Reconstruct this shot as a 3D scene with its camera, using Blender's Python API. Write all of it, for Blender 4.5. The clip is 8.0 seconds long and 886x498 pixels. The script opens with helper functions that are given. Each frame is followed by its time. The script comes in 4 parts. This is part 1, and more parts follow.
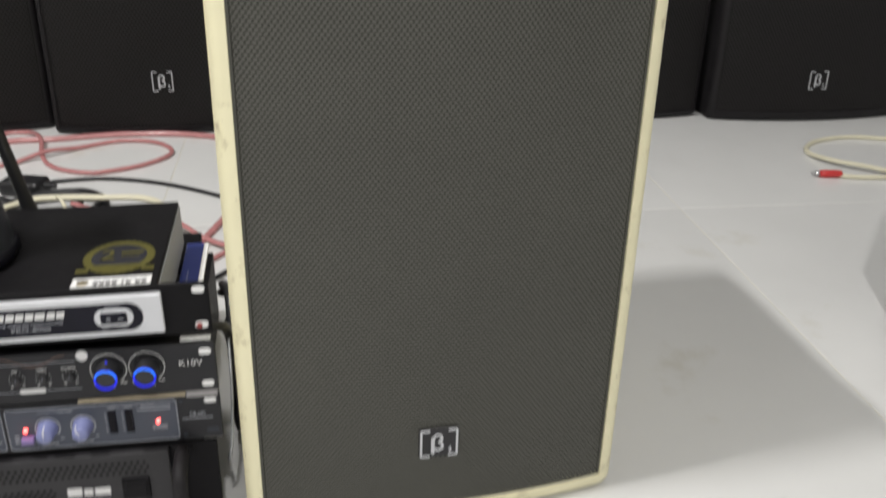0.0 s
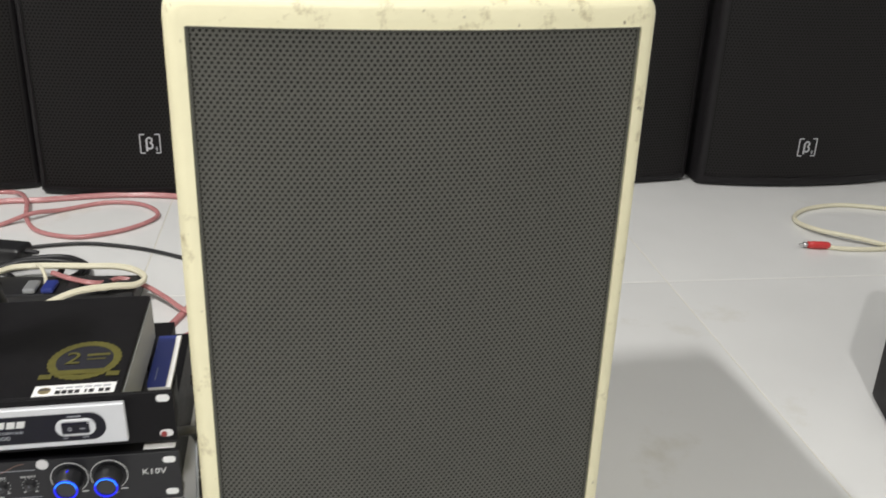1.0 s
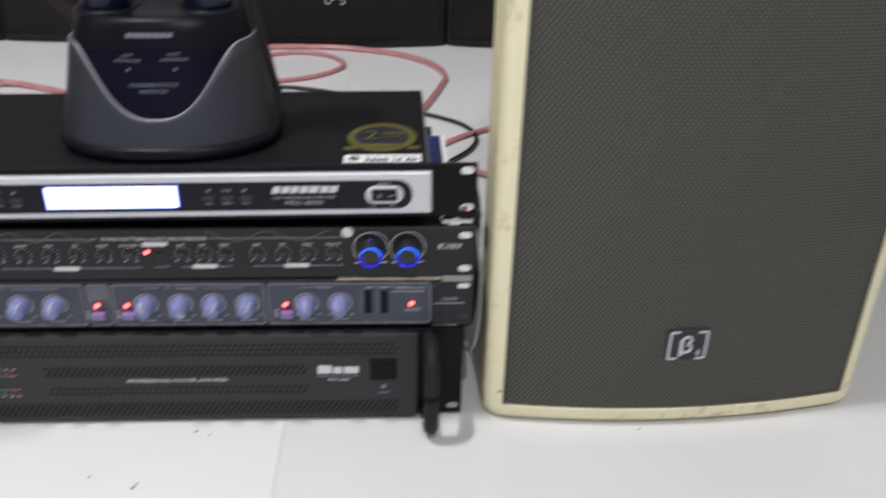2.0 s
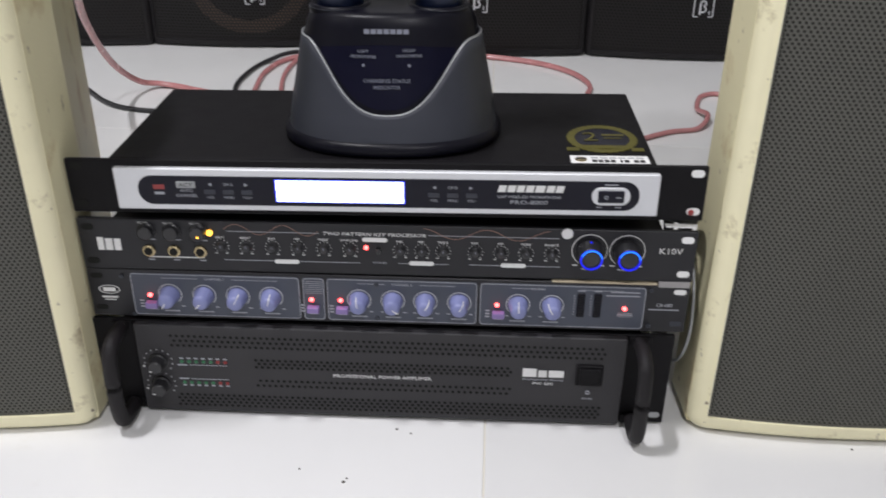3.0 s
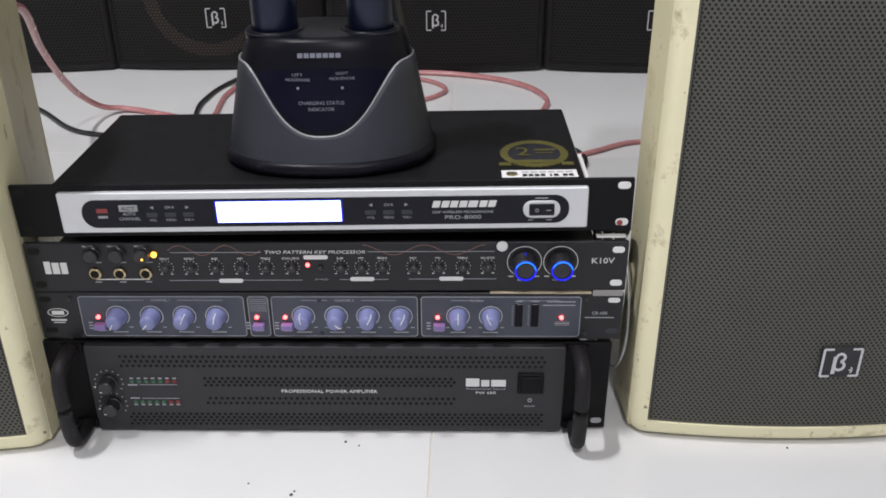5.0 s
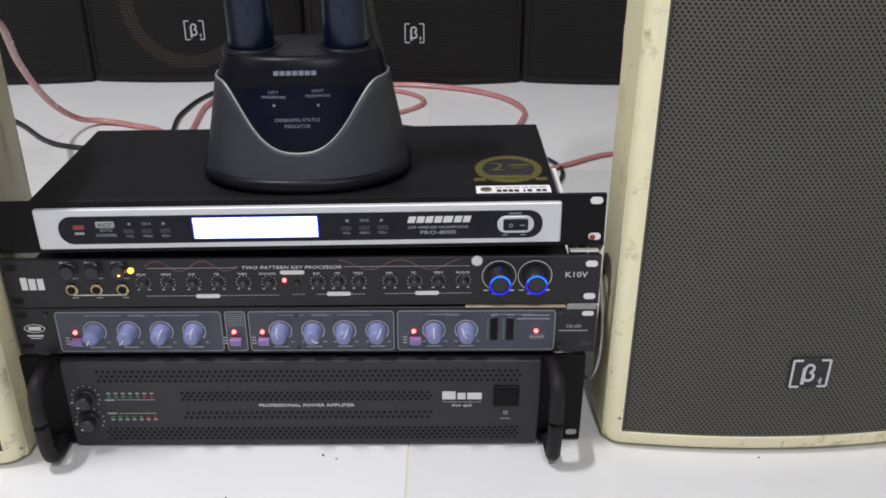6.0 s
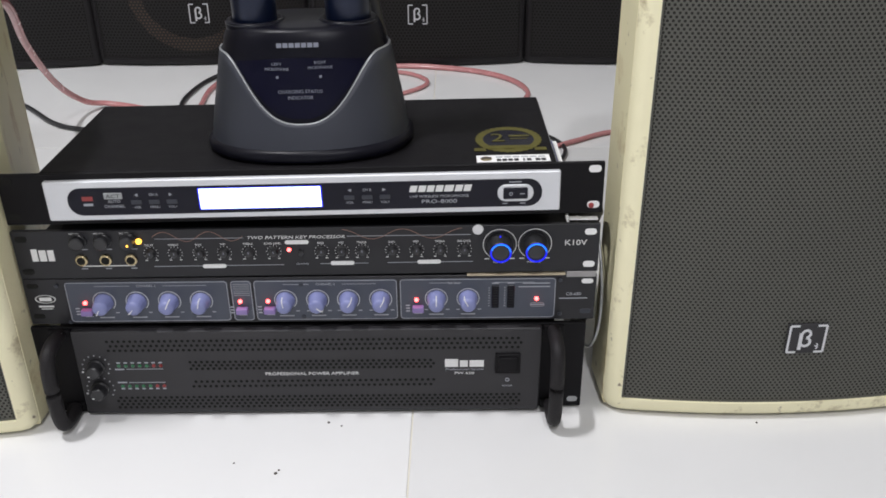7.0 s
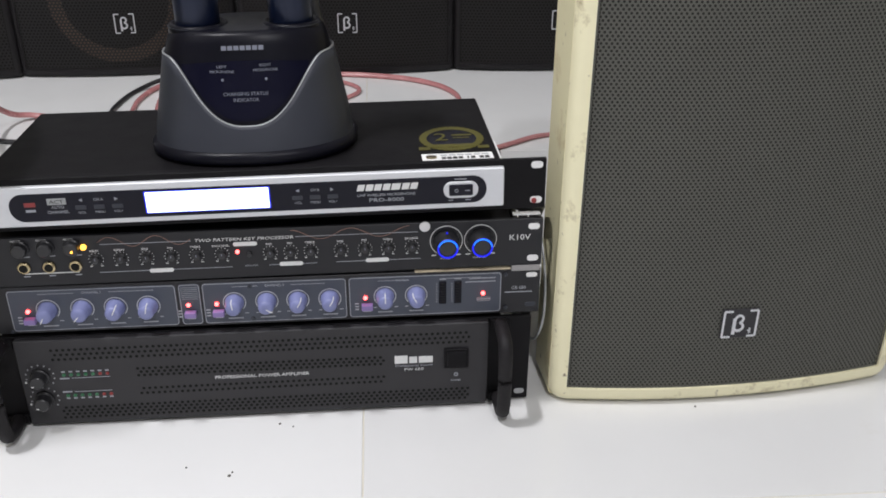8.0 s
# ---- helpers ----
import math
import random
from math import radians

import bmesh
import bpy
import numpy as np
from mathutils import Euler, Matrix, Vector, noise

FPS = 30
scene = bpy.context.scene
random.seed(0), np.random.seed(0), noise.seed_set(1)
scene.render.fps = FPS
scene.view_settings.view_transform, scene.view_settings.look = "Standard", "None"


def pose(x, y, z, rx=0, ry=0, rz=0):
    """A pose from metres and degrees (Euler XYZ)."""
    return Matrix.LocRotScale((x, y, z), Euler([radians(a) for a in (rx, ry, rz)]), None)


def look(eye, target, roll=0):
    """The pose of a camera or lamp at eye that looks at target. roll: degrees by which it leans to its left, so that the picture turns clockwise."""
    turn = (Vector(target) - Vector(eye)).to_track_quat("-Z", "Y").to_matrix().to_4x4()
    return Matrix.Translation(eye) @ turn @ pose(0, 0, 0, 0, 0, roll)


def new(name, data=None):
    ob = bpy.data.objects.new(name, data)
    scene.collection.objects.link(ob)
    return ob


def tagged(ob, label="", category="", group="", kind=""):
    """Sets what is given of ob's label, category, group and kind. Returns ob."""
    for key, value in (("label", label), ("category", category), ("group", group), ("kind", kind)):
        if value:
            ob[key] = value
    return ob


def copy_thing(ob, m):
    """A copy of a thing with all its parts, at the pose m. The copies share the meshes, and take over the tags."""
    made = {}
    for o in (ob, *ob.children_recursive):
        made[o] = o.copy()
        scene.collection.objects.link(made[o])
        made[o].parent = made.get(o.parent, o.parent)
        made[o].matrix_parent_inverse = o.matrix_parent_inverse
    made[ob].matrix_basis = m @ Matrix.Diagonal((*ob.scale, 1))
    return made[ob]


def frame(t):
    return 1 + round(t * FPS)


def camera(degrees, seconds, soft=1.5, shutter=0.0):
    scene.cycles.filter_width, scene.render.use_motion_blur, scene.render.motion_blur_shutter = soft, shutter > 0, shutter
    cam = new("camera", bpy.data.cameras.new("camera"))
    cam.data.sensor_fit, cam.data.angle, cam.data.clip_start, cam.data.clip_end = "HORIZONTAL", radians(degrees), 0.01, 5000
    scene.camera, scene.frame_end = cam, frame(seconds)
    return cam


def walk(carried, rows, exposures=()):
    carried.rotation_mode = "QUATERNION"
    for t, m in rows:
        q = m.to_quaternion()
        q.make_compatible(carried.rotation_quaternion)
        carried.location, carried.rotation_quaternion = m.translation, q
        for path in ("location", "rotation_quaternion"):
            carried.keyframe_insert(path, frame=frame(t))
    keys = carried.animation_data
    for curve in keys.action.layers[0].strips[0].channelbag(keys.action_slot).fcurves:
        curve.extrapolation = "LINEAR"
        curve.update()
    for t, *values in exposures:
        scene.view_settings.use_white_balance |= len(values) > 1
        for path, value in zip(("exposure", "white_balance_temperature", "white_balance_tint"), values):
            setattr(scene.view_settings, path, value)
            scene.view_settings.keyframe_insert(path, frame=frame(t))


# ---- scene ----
cam = camera(52.2, 8.0, soft=1.7, shutter=0.5)
PATH = [
    (0, (0.312, -0.633, 0.564), (0.623, 1.146, -0.295), 1.5),
    (0.2, (0.325, -0.617, 0.581), (0.609, 1.188, -0.232), 1.0),
    (0.5, (0.337, -0.602, 0.606), (0.588, 1.221, -0.178), 0.9),
    (0.8, (0.34, -0.596, 0.613), (0.646, 1.216, -0.176), 2.2),
    (1, (0.335, -0.603, 0.611), (0.656, 1.208, -0.176), 2.2),
    (1.2, (0.312, -0.608, 0.594), (0.597, 1.2, -0.212), 1.7),
    (1.5, (0.255, -0.625, 0.556), (0.463, 1.164, -0.314), 1.0),
    (1.8, (0.197, -0.624, 0.52), (0.364, 1.142, -0.404), 1.4),
    (2, (0.175, -0.625, 0.513), (0.289, 1.121, -0.455), 1.6),
    (2.2, (0.124, -0.62, 0.496), (0.234, 1.122, -0.481), 2.0),
    (3.3, (0.062, -0.624, 0.501), (-0.024, 1.149, -0.42), 0.6),
    (3.5, (0.068, -0.628, 0.504), (0.012, 1.151, -0.407), 0.6),
    (4, (0.106, -0.634, 0.507), (0.117, 1.145, -0.406), -0.0),
    (4.2, (0.113, -0.639, 0.503), (0.093, 1.139, -0.413), -1.1),
    (5.3, (0.097, -0.639, 0.514), (0.088, 1.141, -0.397), 0.3),
    (5.5, (0.101, -0.643, 0.518), (0.106, 1.142, -0.384), 0.3),
    (6, (0.105, -0.644, 0.516), (0.128, 1.143, -0.382), 0.2),
    (6.5, (0.113, -0.644, 0.513), (0.155, 1.14, -0.392), 0.4),
    (6.7, (0.113, -0.655, 0.511), (0.148, 1.131, -0.388), -0.0),
    (7, (0.109, -0.663, 0.508), (0.117, 1.112, -0.413), -0.4),
    (7.2, (0.107, -0.659, 0.508), (0.138, 1.121, -0.404), -0.1),
    (7.5, (0.106, -0.665, 0.509), (0.235, 1.116, -0.391), 1.7),
    (8, (0.091, -0.681, 0.504), (0.261, 1.098, -0.394), 0.4),
]
walk(cam, [(t, look(eye, target, roll)) for t, eye, target, roll in PATH],
     exposures=((0.0, 0.02, 6480, 11), (0.5, 0.20, 6500, 10), (0.8, 0.14, 6500, 10), (1.2, 0.10, 6480, 11), (1.5, 0.02, 6430, 12), (2.0, -0.12, 6180, 15), (5.5, -0.13, 6180, 15), (7.0, -0.05, 6180, 14), (8.0, -0.08, 6180, 14)))

# ---- light ----
world = bpy.data.worlds.new("room_air")
world.use_nodes = True
world.node_tree.nodes["Background"].inputs[0].default_value = (0.9, 0.95, 1.0, 1)
world.node_tree.nodes["Background"].inputs[1].default_value = 0.05
scene.world = world
CEIL = 2.75
# none in view: first placed from the loudspeaker's shadow, the others added as fill
LAMPS = [(-0.78, -0.16, 50.0), (0.35, -1.75, 36.0), (3.3, -2.2, 4.0), (-2.5, -1.0, 9.0), (1.4, 1.2, 2.0)]


# ---- materials ----
def mat(name, color, rough=0.5, metal=0.0, var=0.12, scale=30.0, bump=0.0, bump_scale=250.0, stain=None, stain_scale=6.0,
        stain_at=0.6, spec=0.5, coat=0.0, speck=None, speck_scale=90.0, speck_at=0.69):
    m = bpy.data.materials.new(name)
    m.use_nodes = True
    n, l = m.node_tree.nodes, m.node_tree.links
    b = n["Principled BSDF"]
    b.inputs["Metallic"].default_value = metal
    b.inputs["Specular IOR Level"].default_value = spec
    b.inputs["Coat Weight"].default_value = coat
    co = n.new("ShaderNodeTexCoord")
    ns = n.new("ShaderNodeTexNoise")
    ns.inputs["Scale"].default_value, ns.inputs["Detail"].default_value = scale, 5
    l.new(co.outputs["Object"], ns.inputs["Vector"])
    mix = n.new("ShaderNodeMixRGB")
    mix.inputs[1].default_value = (*[c * (1 - var) for c in color], 1)
    mix.inputs[2].default_value = (*[min(1, c * (1 + var)) for c in color], 1)
    l.new(ns.outputs["Fac"], mix.inputs[0])
    out = mix.outputs[0]
    if stain:
        ns2 = n.new("ShaderNodeTexNoise")
        ns2.inputs["Scale"].default_value, ns2.inputs["Detail"].default_value = stain_scale, 8
        ns2.inputs["Roughness"].default_value = 0.65
        l.new(co.outputs["Object"], ns2.inputs["Vector"])
        ramp = n.new("ShaderNodeValToRGB")
        ramp.color_ramp.elements[0].position, ramp.color_ramp.elements[1].position = stain_at, min(1, stain_at + 0.16)
        l.new(ns2.outputs["Fac"], ramp.inputs[0])
        mix2 = n.new("ShaderNodeMixRGB")
        l.new(ramp.outputs[0], mix2.inputs[0])
        l.new(out, mix2.inputs[1])
        mix2.inputs[2].default_value = (*stain, 1)
        out = mix2.outputs[0]
    if speck:
        ns3 = n.new("ShaderNodeTexNoise")
        ns3.inputs["Scale"].default_value, ns3.inputs["Detail"].default_value = speck_scale, 2
        l.new(co.outputs["Object"], ns3.inputs["Vector"])
        ramp3 = n.new("ShaderNodeValToRGB")
        ramp3.color_ramp.elements[0].position, ramp3.color_ramp.elements[1].position = speck_at, speck_at + 0.10
        l.new(ns3.outputs["Fac"], ramp3.inputs[0])
        mix3 = n.new("ShaderNodeMixRGB")
        l.new(ramp3.outputs[0], mix3.inputs[0])
        l.new(out, mix3.inputs[1])
        mix3.inputs[2].default_value = (*speck, 1)
        out = mix3.outputs[0]
    l.new(out, b.inputs["Base Color"])
    rr = n.new("ShaderNodeMapRange")
    rr.inputs["To Min"].default_value, rr.inputs["To Max"].default_value = max(0.02, rough - 0.08), min(1, rough + 0.08)
    l.new(ns.outputs["Fac"], rr.inputs["Value"])
    l.new(rr.outputs[0], b.inputs["Roughness"])
    if bump:
        nb = n.new("ShaderNodeTexNoise")
        nb.inputs["Scale"].default_value, nb.inputs["Detail"].default_value = bump_scale, 3
        l.new(co.outputs["Object"], nb.inputs["Vector"])
        bp = n.new("ShaderNodeBump")
        bp.inputs["Strength"].default_value, bp.inputs["Distance"].default_value = bump, 0.001
        l.new(nb.outputs["Fac"], bp.inputs["Height"])
        l.new(bp.outputs[0], b.inputs["Normal"])
    return m


def glow(name, color, strength):
    m = bpy.data.materials.new(name)
    m.use_nodes = True
    b = m.node_tree.nodes["Principled BSDF"]
    b.inputs["Base Color"].default_value = (*[0.3 * c for c in color], 1)
    b.inputs["Emission Color"].default_value = (*color, 1)
    b.inputs["Emission Strength"].default_value = strength
    return m


M_FLOOR = mat("polished_white_tile", (0.80, 0.80, 0.79), 0.22, var=0.045, scale=7, stain=(0.70, 0.68, 0.62), stain_scale=6, stain_at=0.60, bump=0.03, bump_scale=60)
nt = M_FLOOR.node_tree
oi = nt.nodes.new("ShaderNodeObjectInfo")
mul = nt.nodes.new("ShaderNodeMixRGB")
mul.blend_type, mul.inputs[0].default_value = "MULTIPLY", 1.0
base = nt.nodes["Principled BSDF"].inputs["Base Color"]
nt.links.new(base.links[0].from_socket, mul.inputs[1])
nt.links.new(oi.outputs["Color"], mul.inputs[2])
nt.links.new(mul.outputs[0], base)
M_GROUT = mat("yellowed_grout", (0.67, 0.64, 0.55), 0.6, var=0.12, scale=30)
M_WALL = mat("painted_plaster", (0.72, 0.72, 0.71), 0.8, var=0.04, scale=2, bump=0.2, bump_scale=90)
M_CREAM = mat("aged_cream_paint", (0.80, 0.745, 0.485), 0.48, var=0.06, scale=14, bump=0.25, bump_scale=380, stain=(0.52, 0.39, 0.18), stain_scale=15, stain_at=0.56, speck=(0.26, 0.20, 0.11), speck_scale=75)
M_CREAMF = mat("worn_cream_edge", (0.85, 0.80, 0.55), 0.45, var=0.06, scale=25, bump=0.2, bump_scale=300, stain=(0.40, 0.33, 0.19), stain_scale=40, stain_at=0.57, speck=(0.17, 0.13, 0.08), speck_scale=110)
M_GRILLE = mat("grey_steel_mesh", (0.102, 0.1015, 0.088), 0.55, metal=0.15, var=0.14, scale=8, bump=0.25, bump_scale=420)
M_VOID = mat("black_foam", (0.016, 0.016, 0.015), 0.95, var=0.3, scale=300, spec=0.1)
M_FOAM = mat("grey_black_foam", (0.038, 0.0375, 0.034), 0.95, var=0.3, scale=300, spec=0.1)
M_BCAB = mat("black_textured_paint", (0.0105, 0.0092, 0.0105), 0.6, spec=0.3, var=0.2, scale=40, bump=0.5, bump_scale=500)
M_BGRILLE = mat("black_steel_mesh", (0.0135, 0.012, 0.0125), 0.55, spec=0.3, var=0.2, scale=8)
M_CONE = mat("brown_cone_surround", (0.060, 0.037, 0.020), 0.7, var=0.3, scale=40)
M_RACK = mat("black_powder_coat", (0.0055, 0.005, 0.0062), 0.55, spec=0.16, var=0.2, scale=60, bump=0.3, bump_scale=900)
M_PANEL = mat("black_satin_panel", (0.013, 0.013, 0.016), 0.4, spec=0.35, var=0.2, scale=30, stain=(0.05, 0.05, 0.05), stain_scale=40, stain_at=0.72)
M_AMP = mat("charcoal_panel", (0.030, 0.029, 0.032), 0.5, spec=0.35, var=0.15, scale=30, bump=0.2, bump_scale=700)
M_SLATE = mat("slate_blue_panel", (0.050, 0.058, 0.082), 0.42, var=0.08, scale=30)
M_SILVER = mat("brushed_silver", (0.66, 0.67, 0.70), 0.42, metal=0.35, var=0.05, scale=60)
M_STEEL = mat("bare_steel", (0.62, 0.62, 0.63), 0.3, metal=1.0, var=0.1, scale=40)
M_GOLD = mat("gold_plating", (0.56, 0.46, 0.27), 0.28, metal=1.0, var=0.1, scale=80)
M_GLOSS = mat("gloss_black", (0.005, 0.005, 0.012), 0.14, var=0.2, scale=20, spec=0.22)
M_KNOB = mat("periwinkle_knob", (0.20, 0.22, 0.42), 0.4, var=0.1, scale=60)
M_BKNOB = mat("black_knob", (0.016, 0.016, 0.018), 0.35, var=0.2, scale=80)
M_PINKB = mat("mauve_button", (0.24, 0.17, 0.40), 0.4, var=0.1, scale=60)
M_INK = mat("white_ink", (0.72, 0.72, 0.72), 0.6, var=0.12, scale=400)
M_DIM = mat("grey_ink", (0.36, 0.37, 0.41), 0.6, var=0.15, scale=400)
M_FAINT = mat("faint_ink", (0.20, 0.21, 0.26), 0.6, var=0.15, scale=400)
M_BROWN = mat("copper_ink", (0.32, 0.17, 0.13), 0.6, var=0.15, scale=400)
M_CHARG = mat("gunmetal_plastic", (0.028, 0.031, 0.043), 0.45, metal=0.2, var=0.08, scale=50, bump=0.1, bump_scale=900)
M_CHARB = mat("black_plastic", (0.004, 0.004, 0.008), 0.36, spec=0.14, var=0.15, scale=40)
M_NAVY = mat("navy_microphone_body", (0.006, 0.011, 0.034), 0.3, var=0.1, scale=30, metal=0.3)
M_PINK = mat("clear_copper_wire", (0.50, 0.215, 0.215), 0.25, var=0.2, scale=60, spec=0.7)
M_BLKW = mat("black_rubber_wire", (0.018, 0.018, 0.020), 0.4, var=0.2, scale=50)
M_WHTW = mat("ivory_wire", (0.74, 0.70, 0.54), 0.4, var=0.08, scale=40)
M_RED = mat("red_plug_sleeve", (0.62, 0.05, 0.05), 0.35, var=0.1, scale=60)
M_CARD = mat("raw_cardboard", (0.55, 0.47, 0.33), 0.8, var=0.12, scale=80)
M_PAPER = mat("white_paper", (0.80, 0.80, 0.80), 0.6, var=0.05, scale=60)
M_BLUE = mat("blue_print", (0.020, 0.035, 0.20), 0.45, var=0.12, scale=60)
M_GREY = mat("grey_steel", (0.36, 0.37, 0.38), 0.45, metal=0.5, var=0.1, scale=50)
M_OLIVE = mat("olive_gold_print", (0.17, 0.155, 0.035), 0.42, metal=0.65, var=0.35, scale=120)
M_WINDOW = mat("navy_smoked_plastic", (0.0035, 0.0035, 0.013), 0.22, spec=0.12, var=0.1, scale=30)
M_RING = mat("grey_white_ink", (0.50, 0.51, 0.55), 0.6, var=0.2, scale=300)
M_TAPE = mat("grey_cloudy_tape", (0.30, 0.29, 0.29), 0.5, var=0.25, scale=120)
M_DGREEN = mat("green_lens", (0.03, 0.16, 0.07), 0.3, var=0.1, scale=90)
M_DRED = mat("dark_red_lens", (0.25, 0.03, 0.03), 0.3, var=0.1, scale=90)
M_DIRT = mat("dark_grit", (0.08, 0.07, 0.06), 0.9, var=0.3, scale=90)
E_LCD = glow("lcd_backlight", (0.62, 0.72, 1.0), 3.2)
E_LCDB = glow("lcd_blue_edge", (0.006, 0.012, 1.0), 0.85)
E_RED = glow("red_diode", (1.0, 0.085, 0.075), 9.0)
E_AMBER = glow("amber_diode", (1.0, 0.48, 0.05), 4.0)
E_BLUE = glow("blue_ring_diode", (0.012, 0.20, 1.0), 2.0)
E_TUBE = glow("lit_diffuser", (1.0, 0.98, 0.95), 4.0)


# ---- builders ----
def thing(name, label, category, group="", m=None):
    ob = new(name)
    ob.empty_display_size = 0.05
    if m is not None:
        ob.matrix_basis = m
    return tagged(ob, label, category, group)


def part(name, bm, material, parent=None, label="", smooth=False):
    me = bpy.data.meshes.new(name)
    bmesh.ops.recalc_face_normals(bm, faces=bm.faces)
    bm.to_mesh(me)
    bm.free()
    if smooth:
        for p in me.polygons:
            p.use_smooth = True
    me.materials.append(material)
    ob = new(name, me)
    if parent is not None:
        ob.parent = parent
    if label:
        ob["label"] = label
    return ob


def box(bm, x0, x1, y0, y1, z0, z1, bev=0.0, seg=2):
    r = bmesh.ops.create_cube(bm, size=1.0, matrix=Matrix.Translation(((x0 + x1) / 2, (y0 + y1) / 2, (z0 + z1) / 2)) @ Matrix.Diagonal((x1 - x0, y1 - y0, z1 - z0, 1)))
    if bev:
        edges = list({e for v in r["verts"] for e in v.link_edges})
        bmesh.ops.bevel(bm, geom=edges, offset=bev, segments=seg, affect="EDGES", profile=0.5)
    return bm


def bx(*a, **k):
    return box(bmesh.new(), *a, **k)


def loft(loops, cap0=True, cap1=True, bm=None):
    """Skin between closed loops of equal length."""
    bm = bm or bmesh.new()
    rows = [[bm.verts.new(p) for p in lp] for lp in loops]
    n = len(rows[0])
    for a, b in zip(rows, rows[1:]):
        for i in range(n):
            bm.faces.new((a[i], a[(i + 1) % n], b[(i + 1) % n], b[i]))
    if cap0:
        bm.faces.new(rows[0][::-1])
    if cap1:
        bm.faces.new(rows[-1])
    return bm


def lathe_y(x, z, prof, n=24, bm=None, y0=0.0):
    """A turned shape on an axis along y; prof: (radius, y) pairs from the panel outwards."""
    return loft([[(x + r * math.cos(2 * math.pi * i / n), y0 + y, z + r * math.sin(2 * math.pi * i / n)) for i in range(n)] for r, y in prof], bm=bm)


def lathe_z(x, y, prof, n=28, bm=None):
    return loft([[(x + r * math.cos(2 * math.pi * i / n), y + r * math.sin(2 * math.pi * i / n), z) for i in range(n)] for r, z in prof], bm=bm)


def arc_y(x, z, r0, r1, a0, a1, y0, y1, n=24, bm=None):
    """A flat ring segment in a panel's plane."""
    bm = bm or bmesh.new()
    full = abs(a1 - a0) >= 360
    rows = []
    for i in range(n + (0 if full else 1)):
        a = radians(a0 + (a1 - a0) * i / n)
        rows.append([bm.verts.new((x + r * math.cos(a), y, z + r * math.sin(a))) for r, y in ((r0, y0), (r1, y0), (r1, y1), (r0, y1))])
    m = len(rows)
    for i in range(m if full else m - 1):
        a, b = rows[i], rows[(i + 1) % m]
        for k in range(4):
            bm.faces.new((a[k], a[(k + 1) % 4], b[(k + 1) % 4], b[k]))
    if not full:
        bm.faces.new(rows[0])
        bm.faces.new(rows[-1][::-1])
    return bm


def arc_z(x, y, r0, r1, a0, a1, z0, z1, n=24):
    """A flat ring segment lying level."""
    rows, bm = [], bmesh.new()
    for i in range(n + 1):
        a = radians(a0 + (a1 - a0) * i / n)
        rows.append([bm.verts.new((x + r * math.cos(a), y + r * math.sin(a), z)) for r, z in ((r0, z0), (r1, z0), (r1, z1), (r0, z1))])
    for a, b in zip(rows, rows[1:]):
        for k in range(4):
            bm.faces.new((a[k], a[(k + 1) % 4], b[(k + 1) % 4], b[k]))
    bm.faces.new(rows[0])
    bm.faces.new(rows[-1][::-1])
    return bm


def smooth_path(pts, k=10):
    p = [Vector(q) for q in pts]
    p = [2 * p[0] - p[1]] + p + [2 * p[-1] - p[-2]]
    out = []
    for i in range(1, len(p) - 2):
        for j in range(k):
            t = j / k
            a, b, c, d = p[i - 1:i + 3]
            out.append(0.5 * ((2 * b) + (c - a) * t + (2 * a - 5 * b + 4 * c - d) * t * t + (3 * b - a - 3 * c + d) * t ** 3))
    return out + [p[-2]]


def tube(pts, r, k=10, n=8, bm=None, off=(0, 0, 0)):
    """A wire along a smooth path."""
    path = [q + Vector(off) for q in smooth_path(pts, k)]
    up, loops = Vector((0, 0, 1)), []
    for i, q in enumerate(path):
        d = (path[min(i + 1, len(path) - 1)] - path[max(i - 1, 0)]).normalized()
        s = d.cross(up)
        s = s.normalized() if s.length > 1e-4 else Vector((1, 0, 0))
        u = s.cross(d)
        loops.append([q + r * (math.cos(2 * math.pi * j / n) * s + math.sin(2 * math.pi * j / n) * u) for j in range(n)])
    return loft(loops, bm=bm)


def rounded(x0, x1, z0, z1, r, nh=4, side=1):
    """A rounded rectangle, as (x, z), counter-clockwise from the lower right."""
    pts = []
    for cx, cz, a in ((x1 - r, z0 + r, -90), (x1 - r, z1 - r, 0), (x0 + r, z1 - r, 90), (x0 + r, z0 + r, 180)):
        pts += [(cx + r * math.cos(radians(a + 90 * i / nh)), cz + r * math.sin(radians(a + 90 * i / nh))) for i in range(nh + 1)]
    if side > 1:
        full = []
        for i, p in enumerate(pts):
            q = pts[(i + 1) % len(pts)]
            full.append(p)
            if i % (nh + 1) == nh:
                full += [(p[0] + (q[0] - p[0]) * j / side, p[1] + (q[1] - p[1]) * j / side) for j in range(1, side)]
        pts = full
    return pts


def plate(x0, x1, z0, z1, y0, y1, r=0.001, edge=0.0004, nh=4, bm=None):
    """A panel with rounded corners and a softened front edge; y0 is its front."""
    a = rounded(x0, x1, z0, z1, r, nh)
    b = rounded(x0 + edge, x1 - edge, z0 + edge, z1 - edge, max(r - edge, 0.0001), nh)
    return loft([[(x, y1, z) for x, z in a], [(x, y0 + edge, z) for x, z in a], [(x, y0, z) for x, z in b]], bm=bm)


